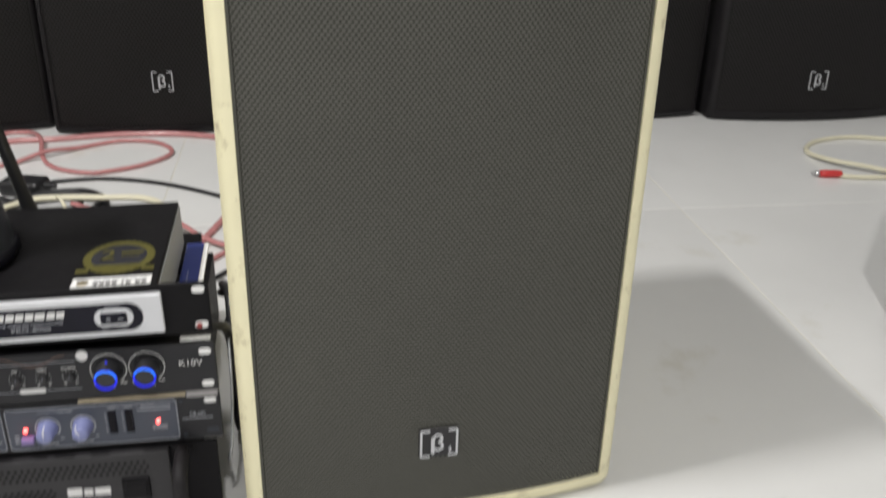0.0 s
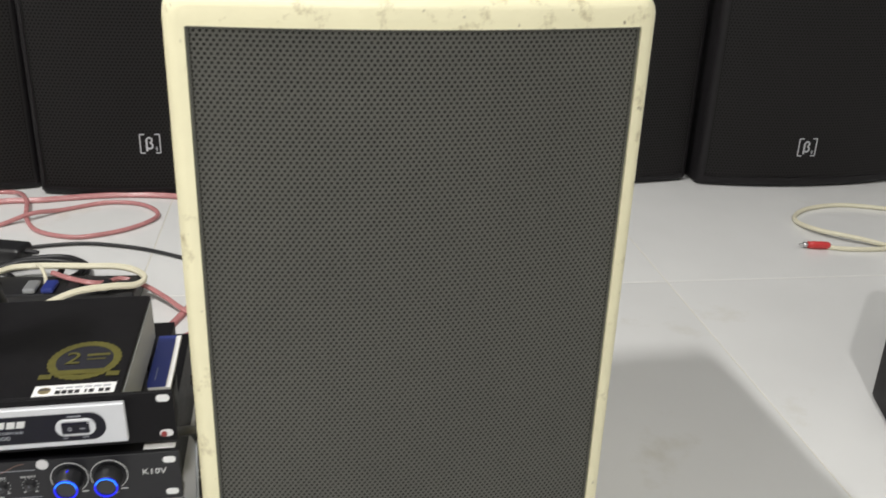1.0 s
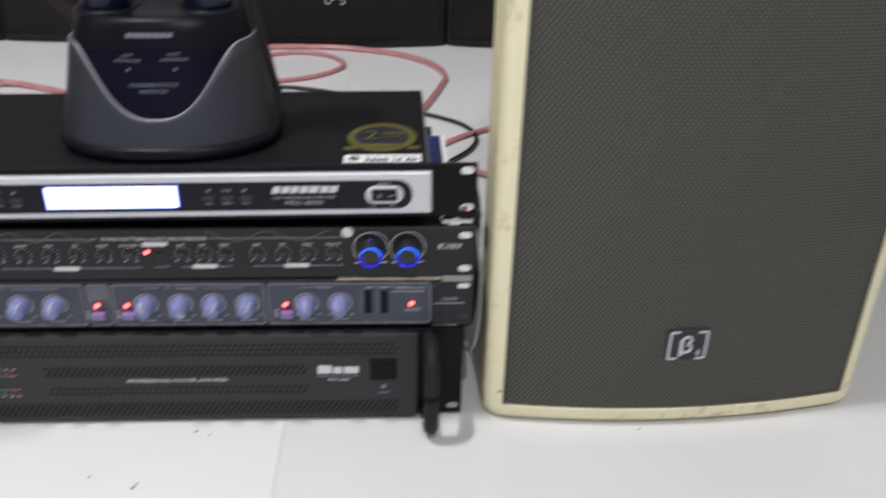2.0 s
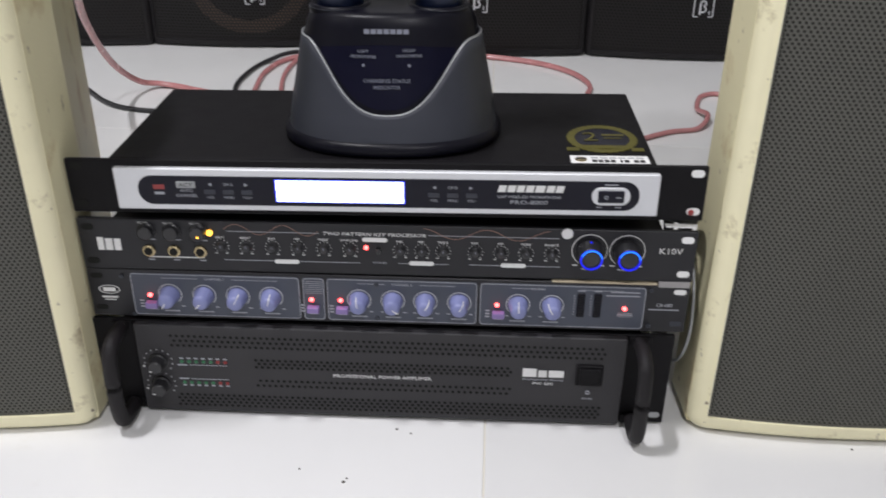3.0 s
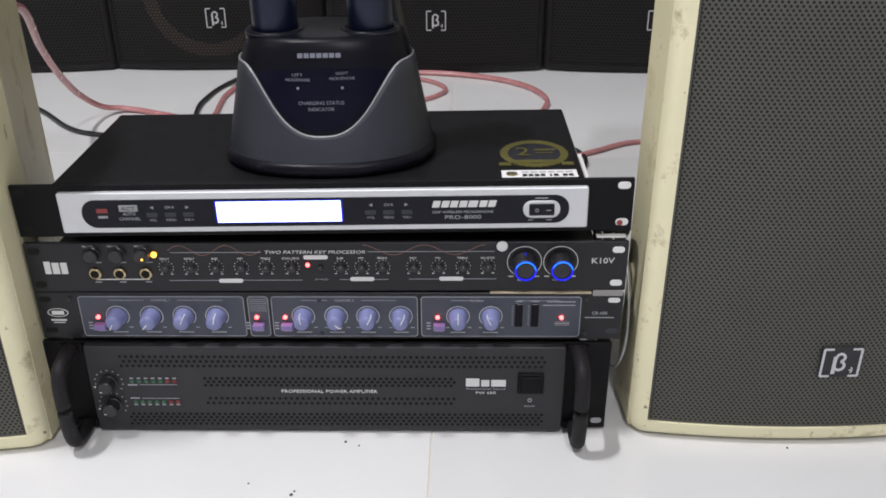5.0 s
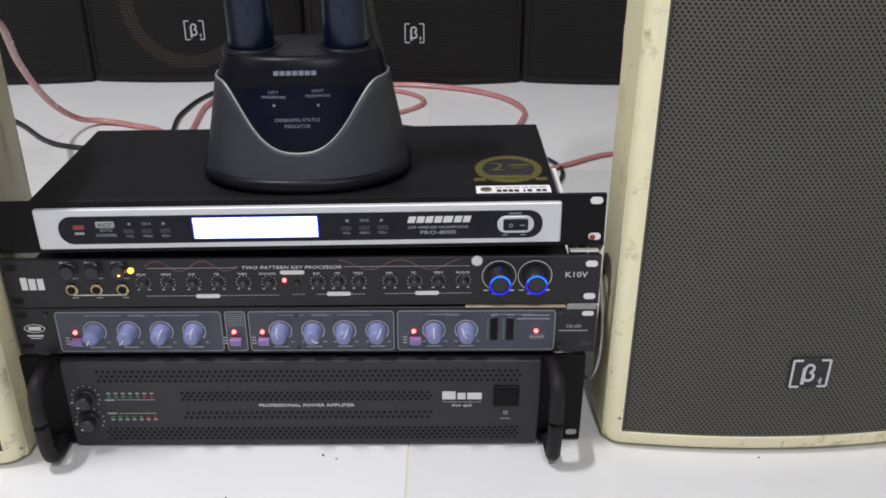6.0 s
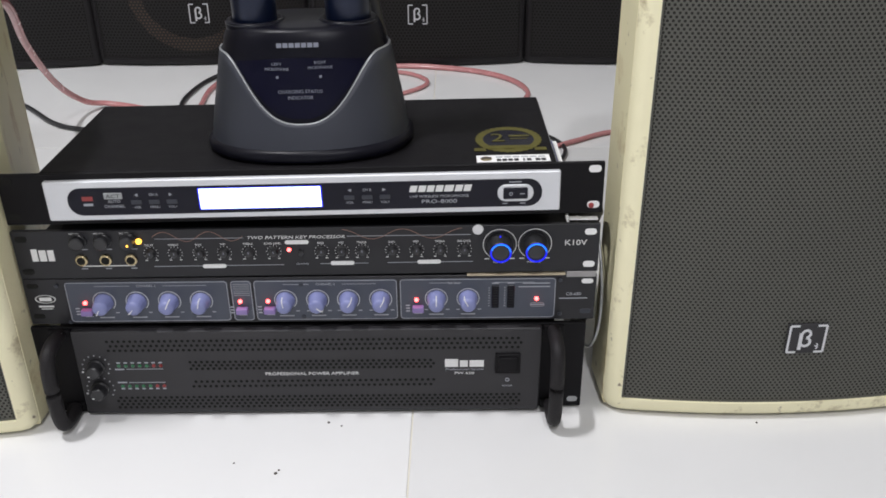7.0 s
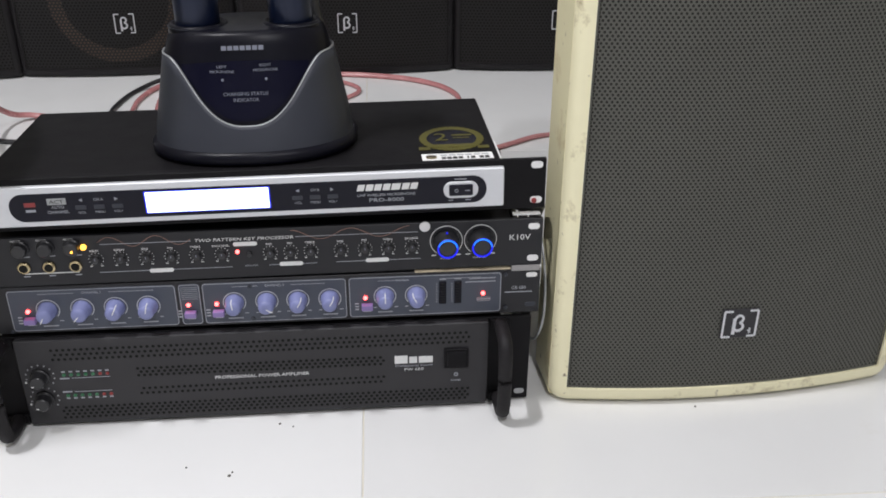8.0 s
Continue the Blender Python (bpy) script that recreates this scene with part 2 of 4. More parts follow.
def outline(x0, x1, z0, z1, w, y0, y1, r=0.003, nh=4, bm=None):
    """A thin printed frame."""
    a, b = rounded(x0, x1, z0, z1, r, nh), rounded(x0 + w, x1 - w, z0 + w, z1 - w, max(r - w, 0.0002), nh)
    bm = bm or bmesh.new()
    L = [[bm.verts.new((x, y, z)) for x, z in p] for p, y in ((a, y1), (a, y0), (b, y0), (b, y1))]
    n = len(a)
    for p, q in zip(L, L[1:]):
        for i in range(n):
            bm.faces.new((p[i], p[(i + 1) % n], q[(i + 1) % n], q[i]))
    return bm


def bars(rects, y0, y1=0.0, bm=None):
    """Printed marks on a panel: (x0, x1, z0, z1) each."""
    bm = bm or bmesh.new()
    for x0, x1, z0, z1 in rects:
        box(bm, x0, x1, y0, y1, z0, z1)
    return bm


def lettering(name, body, x, z, size, parent, material=None, y=-0.0003, width=None, shear=0.0):
    """Words printed on an upright panel, centred on x, z."""
    cu = bpy.data.curves.new(name, "FONT")
    cu.body, cu.size, cu.align_x, cu.align_y, cu.shear = body, size, "CENTER", "CENTER", shear
    cu.extrude, cu.resolution_u = 0.0001, 2
    tmp = bpy.data.objects.new(name, cu)
    me = bpy.data.meshes.new_from_object(tmp)
    bpy.data.objects.remove(tmp)
    if width and len(me.vertices):
        xs = [v.co.x for v in me.vertices]
        s = width / (max(xs) - min(xs))
        for v in me.vertices:
            v.co.x *= s
    me.materials.append(material or M_INK)
    ob = new(name, me)
    ob.parent = parent
    ob.matrix_basis = pose(x, y, z, 90, 0, 0)
    return ob


def perforated(w, z0, z1, pitch, hole, bow, rim):
    """A steel sheet with staggered round holes inside a plain rim, bowed by bow(x)."""
    verts, faces = [], []
    wi, zi, zo = w / 2 - rim, z0 + rim * 1.2, z1 - rim * 0.6
    for xa, xb, za, zb, n in ((-w / 2, w / 2, z0, zi, 36), (-w / 2, w / 2, zo, z1, 36), (-w / 2, -wi, zi, zo, 1), (wi, w / 2, zi, zo, 1)):
        for i in range(n + 1):
            x = xa + (xb - xa) * i / n
            verts += [(x, bow(x), za), (x, bow(x), zb)]
            if i:
                b = len(verts)
                faces.append((b - 4, b - 2, b - 1, b - 3))
    w, z0, z1 = 2 * wi, zi, zo
    row = pitch * (0.70 if pitch < 0.005 else math.sqrt(3) / 2)
    nx, nz = int(w / pitch), int((z1 - z0) / row)
    sx, sz = w / nx, (z1 - z0) / nz
    ang = np.radians(np.arange(6) * 60 + 30)
    out = np.stack([np.cos(ang) * sx / math.sqrt(3), np.sin(ang) * sz / 1.5], 1)
    inn = np.stack([np.cos(ang), np.sin(ang)], 1) * hole
    for j in range(nz):
        shift = 0.25 if j % 2 else -0.25
        for i in range(nx):
            cx, cz = -w / 2 + (i + 0.5 + shift) * sx, z0 + (j + 0.5) * sz
            b = len(verts)
            for px, pz in np.concatenate([out, inn]):
                x = min(max(cx + px, -w / 2), w / 2)
                verts.append((x, bow(x), min(max(cz + pz, z0), z1)))
            for k in range(6):
                q = (k + 1) % 6
                faces.append((b + k, b + q, b + 6 + q, b + 6 + k))
    me = bpy.data.meshes.new("grille")
    me.from_pydata(verts, [], faces)
    return me


def badge(parent, x, z, w, h, y, plaque=True):
    """A maker's badge: a bracketed frame round an abstract mark."""
    if plaque:
        base = part("badge", plate(x - w / 2, x + w / 2, z - h / 2, z + h / 2, y - 0.0016, y, 0.001, 0.0005), M_AMP, parent, "dark bracketed badge plate")
    else:
        base = None
    y0, t = y - 0.0022, w * 0.05
    bm = bmesh.new()
    for s in (-1, 1):
        xo = x + s * (w / 2 - t)
        box(bm, xo - t / 2, xo + t / 2, y0, y - 0.0012, z - h / 2 + t, z + h / 2 - t)
        for zz in (z - h / 2 + t, z + h / 2 - t):
            box(bm, *sorted((xo, xo - s * w * 0.22)), y0, y - 0.0012, zz - t / 2, zz + t / 2)
    box(bm, x - w * 0.2, x - w * 0.115, y0, y - 0.0012, z - h * 0.36, z + h * 0.2)
    arc_y(x - w * 0.03, z + h * 0.17, h * 0.085, h * 0.155, -80, 190, y0, y - 0.0012, 14, bm)
    arc_y(x - w * 0.03, z - h * 0.1, h * 0.1, h * 0.175, -150, 85, y0, y - 0.0012, 14, bm)
    arc_y(x + w * 0.26, z - h * 0.21, h * 0.03, h * 0.06, -140, 90, y0, y - 0.0012, 8, bm)
    arc_y(x + w * 0.26, z - h * 0.29, h * 0.03, h * 0.06, -90, 140, y0, y - 0.0012, 8, bm)
    part("emblem", bm, M_SILVER, base or parent, "silver bracketed emblem")


def bow_of(w, sag):
    return lambda x: -sag * (1 - (2 * x / w) ** 2)


def cabinet(name, label, group, w, h, depth, straight, tapers, sag, frame_w, z_low, m_body, m_frame, m_grille, pitch, hole, logo):
    """A loudspeaker with a bowed front, short straight sides and a tapered back."""
    root = thing(name, label, "speaker", group)
    bow = bow_of(w, sag)
    n = 18

    def plan(s):
        """The plan's outline, drawn in by s."""
        hw = w / 2 - s
        pts = [(-hw + 2 * hw * i / n, bow(-hw + 2 * hw * i / n) + 0.010 + s) for i in range(n + 1)]
        right = [(hw, straight), (hw - 0.003, straight + 0.008), (hw - tapers[1] + 0.012, depth - 0.012 - s), (hw - tapers[1], depth - s)]
        left = [(-hw, straight), (-hw + 0.003, straight + 0.008), (-hw + tapers[0] - 0.012, depth - 0.012 - s), (-hw + tapers[0], depth - s)]
        return pts + right + left[::-1]

    rings = [(0.0, 0.006), (0.003, 0.002), (0.008, 0.0), (h - 0.016, 0.0), (h - 0.008, 0.0025), (h - 0.003, 0.007), (h, 0.016)]
    part("cabinet_shell", loft([[(x, y, z) for x, y in plan(s)] for z, s in rings]), m_body, root)
    N = 14
    ins = rounded(-w / 2 + frame_w, w / 2 - frame_w, z_low, h - frame_w - 0.008, 0.0015, 4, N)

    def ring(inset, dy, r):
        return [(x, bow(x) + dy, z) for x, z in rounded(-w / 2 + inset, w / 2 - inset, 0.001 + inset, h - 0.001 - inset, r, 4, N)]

    loops = [ring(0.0004, 0.020, 0.013), ring(0.0, 0.012, 0.013), ring(0.0008, 0.0072, 0.0125), ring(0.0028, 0.0034, 0.0115), ring(0.0058, 0.0010, 0.010), ring(0.0088, 0.0, 0.008)]
    lip = [[(x, bow(x) + d, z) for x, z in ins] for d in (0.0, 0.0, 0.009)]
    bm = loft(loops + lip[:1], False, False)
    loft(lip[1:], False, False, bm)
    part("front_frame", bm, m_frame, root, smooth=True)
    gw, g0, g1 = w - 2 * frame_w, z_low, h - frame_w - 0.008
    me = perforated(gw - 0.0006, g0 + 0.0003, g1 - 0.0003, pitch, hole, lambda x: bow(x) + 0.0022, 0.0019 if pitch < 0.005 else 0.002)
    me.materials.append(m_grille)
    g = new("grille", me)
    g.parent = root
    bm = bmesh.new()
    xs = [-gw / 2 + 0.0004 + (gw - 0.0008) * i / 30 for i in range(31)]
    cols = [[bm.verts.new((x, bow(x) + dy, z)) for dy, z in ((0.0048, g0 + 0.0004), (0.0048, g1 - 0.0004), (0.0078, g1 - 0.0004), (0.0078, g0 + 0.0004))] for x in xs]
    for a, b in zip(cols, cols[1:]):
        for k in range(4):
            bm.faces.new((a[k], b[k], b[(k + 1) % 4], a[(k + 1) % 4]))
    bm.faces.new(cols[0])
    bm.faces.new(cols[-1][::-1])
    part("foam_backing", bm, M_FOAM if pitch < 0.005 else M_VOID, root, "black acoustic foam")
    lx, lz, lw, lh, plq = logo
    badge(root, lx, lz, lw, lh, bow(lx) + 0.0016, plq)
    return root


def slot(parent, x, z, w=0.0095, h=0.0055, y=-0.0004, m=None):
    """A rack ear's mounting slot, with the pale gap that shows through it."""
    part("ear_slot", plate(x - w / 2, x + w / 2, z - h / 2, z + h / 2, y, 0.0004, h / 2 - 0.0001, 0.0001), m or (M_PAPER if x > 0 else M_VOID), parent, "oval mounting slot")


# ---- structure ----
def slab(name, x0, x1, y0, y1, z0, z1, m):
    return tagged(part(name, bx(x0, x1, y0, y1, z0, z1), m), kind="structure")


floor = slab("floor", -3.2, 4.2, -3.28, 2.2, -0.1, -0.0007, M_GROUT)
# walls and ceiling are out of view, added to bounce the light
slab("wall_north", -3.2, 4.2, 2.2, 2.32, -0.1, CEIL, M_WALL)
slab("wall_south", -3.2, 4.2, -3.40, -3.28, -0.1, CEIL, M_WALL)
slab("wall_west", -3.32, -3.2, -3.40, 2.32, -0.1, CEIL, M_WALL)
slab("wall_east", 4.2, 4.32, -3.40, 2.32, -0.1, CEIL, M_WALL)
slab("ceiling", -3.32, 4.32, -3.40, 2.32, CEIL, CEIL + 0.1, M_WALL)
for x, y, power in LAMPS:
    f = thing("ceiling_light", "unseen white ceiling batten light with a glowing diffuser", "ceiling light", "ceiling lights", pose(x, y, CEIL))
    part("housing", bx(-0.06, 0.06, -0.16, 0.16, -0.045, -0.001, bev=0.004), M_WALL, f)
    part("diffuser", bx(-0.045, 0.045, -0.14, 0.14, -0.05, -0.0455), E_TUBE, f, "lit opal diffuser")
    d = bpy.data.lights.new("ceiling_lamp", "AREA")
    d.shape, d.size, d.size_y, d.energy, d.color = "RECTANGLE", 0.09, 0.26, power, (1.0, 0.985, 0.95)
    lamp = new("ceiling_lamp", d)
    lamp.parent = f
    lamp.matrix_basis = pose(0, 0, -0.055)

# ---- loudspeakers ----
for tapers, at, side in (((0.105, 0.016), pose(0.4228, -0.0015, 0, 0, 0, 2.1), "with a bowed front, close beside the rack units"),
                         ((0.016, 0.105), pose(-0.4115, -0.028, 0, 0, 0, -1.0), "with a chipped edge, at the amplifier's handle")):
    cream = cabinet("loudspeaker", "aged cream loudspeaker " + side, "pair of cream loudspeakers", 0.334, 0.533, 0.310, 0.062, tapers, 0.017, 0.0140, 0.017,
                    M_CREAM, M_CREAMF, M_GRILLE, 0.00410, 0.00118, (-0.003, 0.0845, 0.0345, 0.0295, True))
    cream.matrix_basis = at

black = cabinet("loudspeaker", "black loudspeaker with dark perforated grille in the row behind", "row of black loudspeakers",
                0.423, 0.64, 0.36, 0.09, (0.10, 0.10), 0.022, 0.010, 0.016, M_BCAB, M_BCAB, M_BGRILLE, 0.0068, 0.0021, (0.0, 0.105, 0.040, 0.040, False))
for i, x in enumerate((-0.779, -0.359, 0.071, 0.4945, 0.953)):
    b = black if i == 0 else copy_thing(black, pose(0, 0, 0))
    b.matrix_basis = pose(x, 1.124 + (0.0, 0.022, -0.002, 0.0, 0.006)[i], 0, 0, 0, (0.6, 4.0, 0.0, 0.4, 0)[i])
    if i == 1:
        curve, bm = bow_of(0.423, 0.022), arc_y(-0.012, 0.155, 0.100, 0.126, 0, 360, -0.0205, -0.0187, 48)
        for v in bm.verts:
            v.co.y += 0.0205 + 0.0026 + curve(v.co.x)
        part("woofer_surround", bm, M_CONE, b, "brown woofer surround glimpsed through the mesh")
big = cabinet("loudspeaker", "large black loudspeaker with rounded corners beside the row", "row of black loudspeakers",
              0.47, 0.70, 0.40, 0.11, (0.11, 0.11), 0.030, 0.012, 0.022, M_BCAB, M_BCAB, M_BGRILLE, 0.0068, 0.0019, (-0.016, 0.0895, 0.043, 0.041, False))
big.matrix_basis = pose(1.412, 1.100, 0, 0, 0, 0)
mon = cabinet("loudspeaker", "low black loudspeaker lying apart on the white floor", "", 0.36, 0.16, 0.30, 0.09, (0.09, 0.09), 0.02, 0.010, 0.016,
              M_BCAB, M_BCAB, M_BGRILLE, 0.0068, 0.0019, (0.0, 0.075, 0.045, 0.042, False))
mon.matrix_basis = pose(1.199, 0.141, 0, 0, 0, -17.5)


# ---- rack units ----
def chassis(root, w, d, h, m, y0=0.003, x0=None):
    part("case", bx(-w / 2, w / 2, y0, d, 0.001, h, bev=0.0012), m, root)


def unit(name, label, x, z, slope):
    return thing(name, label, "audio equipment", "stacked rack units", pose(x, 0, z, 0, -math.degrees(math.atan(slope)), 0))


# power amplifier, two units high
amp = unit("power_amplifier", "black two-unit power amplifier with handles and vent holes, on the floor", -0.006, 0.0025, 0.0)
chassis(amp, 0.43, 0.37, 0.088, M_RACK)
part("faceplate", plate(-0.2413, 0.2413, 0.0, 0.0885, 0.0, 0.004, 0.001, 0.0005), M_RACK, amp)
front = part("front_panel", plate(-0.2025, 0.2025, 0.001, 0.0875, -0.006, -0.0002, 0.0015, 0.0008), M_AMP, amp, "charcoal front panel")
YA = -0.0062


def vents(x0, x1, z0, z1, pitch=0.0050):
    bm = bmesh.new()
    rows = max(2, round((z1 - z0) / (pitch * 0.80)))
    for j in range(rows):
        z = z0 + (z1 - z0) * (j + 0.5) / rows
        for i in range(int((x1 - x0) / pitch)):
            x = x0 + (i + 0.5 + 0.5 * (j % 2)) * pitch
            bmesh.ops.create_circle(bm, cap_ends=True, segments=8, radius=0.00145, matrix=pose(x, YA - 0.00015, z, 90, 0, 0))
    return bm


for v in ((-0.175, 0.187, 0.066, 0.080), (-0.106, 0.110, 0.047, 0.0575), (-0.106, 0.110, 0.0275, 0.0375), (-0.175, 0.187, 0.006, 0.020)):
    tagged(part("vent_field", vents(*v), M_VOID, front, "rows of punched vent holes"), kind="stuff")
for z in (0.0515, 0.0285):
    k = part("level_knob", lathe_y(-0.186, z, [(0.0082, 0), (0.0082, -0.002), (0.0070, -0.003), (0.0062, -0.010), (0.0052, -0.011)], y0=YA), M_BKNOB, front, "black ribbed level knob")
    part("pointer", bx(-0.1905, -0.1885, YA - 0.0114, YA - 0.0105, z - 0.0034, z - 0.0026), M_INK, k, "white pointer line")
    bm = bmesh.new()
    for i in range(11):
        a = radians(215 - 25 * i)
        x, zz = -0.186 + 0.0118 * math.cos(a), z + 0.0118 * math.sin(a)
        box(bm, x - 0.0006, x + 0.0006, YA - 0.0003, YA + 0.0004, zz - 0.0006, zz + 0.0006)
    part("scale_print", bm, M_GREY, front)
    part("signal_dot", bx(-0.1995, -0.198, YA - 0.0003, YA + 0.0003, z - 0.006, z - 0.0045), M_INK, front)
for z, s in ((0.0525, 1), (0.0310, -1)):
    for i in range(7):
        x = -0.166 + 0.0061 * i
        part("level_diode", lathe_y(x, z, [(0.0016, 0), (0.0016, -0.0008), (0.001, -0.0013)], 8, y0=YA), M_DGREEN if i < 5 else M_DRED, front, "small unlit level diode")
    part("meter_print", bars([(-0.166 + 0.0061 * i - 0.0017, -0.166 + 0.0061 * i + 0.0013, z + s * 0.0030 - 0.0006, z + s * 0.0030 + 0.0006) for i in range(7)]
                             + [(-0.170, -0.162, z - s * 0.0038 - 0.0006, z - s * 0.0038 + 0.0006), (-0.160, -0.128, z - s * 0.0036 - 0.0002, z - s * 0.0036 + 0.0002)], YA - 0.0002, YA + 0.0003), M_DIM, front)
lettering("lettering", "PROFESSIONAL POWER AMPLIFIER", 0.002, 0.0425, 0.0044, front, y=YA - 0.0002, width=0.082)
bm = bars([(0.119, 0.1305, 0.0482, 0.0562), (0.132, 0.139, 0.0482, 0.0547), (0.1405, 0.1530, 0.0482, 0.0547)], YA - 0.0003, YA + 0.0003)
part("maker_mark", bm, M_INK, front, "white block maker's mark")
lettering("lettering", "Professional Sound", 0.136, 0.0456, 0.0027, front, M_DIM, y=YA - 0.0002, width=0.033)
lettering("lettering", "PW 650", 0.136, 0.0415, 0.0036, front, y=YA - 0.0002, width=0.017)
sw = part("power_switch", plate(0.163, 0.185, 0.042, 0.062, YA - 0.0025, YA + 0.001, 0.001, 0.0006), M_RACK, front, "black rocker power switch")
part("rocker", plate(0.166, 0.182, 0.0445, 0.0595, YA - 0.0040, YA - 0.002, 0.001, 0.0004), M_RACK, sw)
part("power_ring", arc_y(0.174, 0.034, 0.0012, 0.0019, 0, 360, YA - 0.0006, YA + 0.0003, 14), M_DIM, front)
lettering("lettering", "POWER", 0.174, 0.0275, 0.0026, front, M_DIM, y=YA - 0.0002)
for s in (-1, 1):
    x = s * 0.2135
    hd = part("handle", tube([(x, -0.002, 0.083), (x, -0.018, 0.083), (x, -0.031, 0.079), (x, -0.036, 0.066), (x, -0.037, 0.044), (x, -0.036, 0.022), (x, -0.031, 0.009), (x, -0.018, 0.005), (x, -0.002, 0.005)], 0.0062, 5, 12), M_BCAB, amp, "black rounded rack handle", True)
    for zz in (0.083, 0.005):
        part("handle_foot", bx(x - 0.009, x + 0.009, -0.003, -0.0002, zz - 0.0045, zz + 0.0045, bev=0.001), M_RACK, hd)
    for dx in (-0.003, 0.004):
        part("screw", lathe_y(x + dx, 0.0865, [(0.0009, 0), (0.0009, -0.0008)], 8, y0=-0.006), M_STEEL, hd)
    slot(amp, s * 0.2335, 0.008, m=M_GREY if s > 0 else None)
for x in (-0.18, 0.18):
    for y in (0.05, 0.32):
        part("rubber_foot", lathe_z(x, y, [(0.011, -0.0018), (0.011, 0.0012)], 16), M_BLKW, amp)

# bass extender unit with blue-grey panels
cb = unit("crossover_unit", "black rack processor with slate panels, lavender knobs and red lamps", 0.0, 0.0948, 0.001)
chassis(cb, 0.43, 0.20, 0.0425, M_RACK)
cbf = part("faceplate", plate(-0.2413, 0.2413, 0.0, 0.044, 0.0, 0.004, 0.001, 0.0004), M_PANEL, cb)
for x0, x1 in ((-0.2065, -0.0695), (-0.0672, -0.0495), (-0.0478, 0.0732), (0.0752, 0.2072)):
    p = part("section_panel", plate(x0, x1, 0.0022, 0.0412, -0.0006, 0.0006, 0.003, 0.0002), M_SLATE, cbf, "slate-blue printed section")
    part("section_outline", outline(x0 + 0.0004, x1 - 0.0004, 0.0026, 0.0408, 0.0005, -0.00085, -0.0004, 0.0027), M_DIM, p)
    if x1 - x0 > 0.03:
        c = (x0 + x1) / 2
        for ra, rb in ((x0 + 0.025, c - 0.014), (c + 0.014, x1 - 0.018)):
            part("rule_print", bars([(ra, rb, 0.0371, 0.0374)], -0.0009, -0.0004), M_DIM, p)
    else:
        part("rule_print", bars([(x0 + 0.002, x1 - 0.002, 0.027 + 0.0018 * i, 0.0273 + 0.0018 * i) for i in range(7)], -0.0009, -0.0004), M_DIM, p)
lettering("lettering", "CHANNEL 1", -0.138, 0.0372, 0.0030, cbf, M_DIM, -0.0008)
lettering("lettering", "CHANNEL 2", 0.0127, 0.0372, 0.0030, cbf, M_DIM, -0.0008)
lettering("lettering", "Sub Bass", 0.121, 0.0372, 0.0030, cbf, M_DIM, -0.0008)
KN = [(-0.1755, -120), (-0.1475, -130), (-0.1202, 65), (-0.0932, 80), (-0.0218, 100), (0.0054, -40), (0.0316, 60), (0.0588, 60), (0.1060, 90), (0.1330, 120)]
for x, turn in KN:
    k = part("knob", lathe_y(x, 0.0222, [(0.0081, 0), (0.0081, -0.0015), (0.0074, -0.0025), (0.0066, -0.0110), (0.0061, -0.0128), (0.0048, -0.0140), (0.002, -0.0145)], 26, y0=-0.0006), M_KNOB, cbf, "lavender rotary knob", True)
    a = radians(turn)
    bm = bmesh.new()
    box(bm, 0.0005, 0.0054, -0.0152, -0.0130, -0.0004, 0.0004)
    box(bm, 0.0050, 0.0069, -0.0140, -0.0060, -0.0004, 0.0004)
    bmesh.ops.transform(bm, matrix=Matrix.Translation((x, 0, 0.0222)) @ Matrix.Rotation(-a, 4, "Y"), verts=bm.verts)
    part("pointer", bm, M_INK, k, "white pointer line")
    part("knob_scale", arc_y(x, 0.0222, 0.0090, 0.0097, -43, 223, -0.0010, -0.0004, 40), M_RING, cbf)
    part("caption", bars([(x - 0.0062, x + 0.0062, 0.0062, 0.0072), (x - 0.0098, x - 0.007, 0.011, 0.0117), (x + 0.0082, x + 0.0112, 0.011, 0.0117)], -0.0009, -0.0004), M_DIM, cbf)
for x, button in ((-0.191, 1), (-0.0595, 1), (-0.0360, 1), (0.0900, 1), (0.192, 0)):
    part("indicator_lamp", lathe_y(x - 0.0008, 0.0214, [(0.0017, 0), (0.0017, -0.0012), (0.0011, -0.0022), (0.0003, -0.0025)], 12, y0=-0.0006), E_RED, cbf, "lit red indicator diode", True)
    if button:
        part("push_button", bx(x - 0.0043, x + 0.0053, -0.0062, -0.0004, 0.0110, 0.0160, bev=0.0006), M_PINKB, cbf, "mauve square push button")
        part("caption", bars([(x - 0.010, x - 0.0066, 0.0152 - 0.0028 * i, 0.0163 - 0.0028 * i) for i in range(3)] + [(x - 0.003, x + 0.004, 0.0075, 0.0082)], -0.0009, -0.0004), M_DIM, cbf)
    else:
        part("caption", bars([(x - 0.006, x + 0.006, 0.0150, 0.0158), (x - 0.013, x + 0.010, 0.0358, 0.0366), (x - 0.0165, x + 0.010, 0.0325, 0.0333)], -0.0009, -0.0004), M_DIM, cbf)
        part("oval_print", outline(x - 0.006, x + 0.006, 0.0135, 0.0172, 0.0003, -0.0009, -0.0004, 0.0016), M_DIM, cbf)
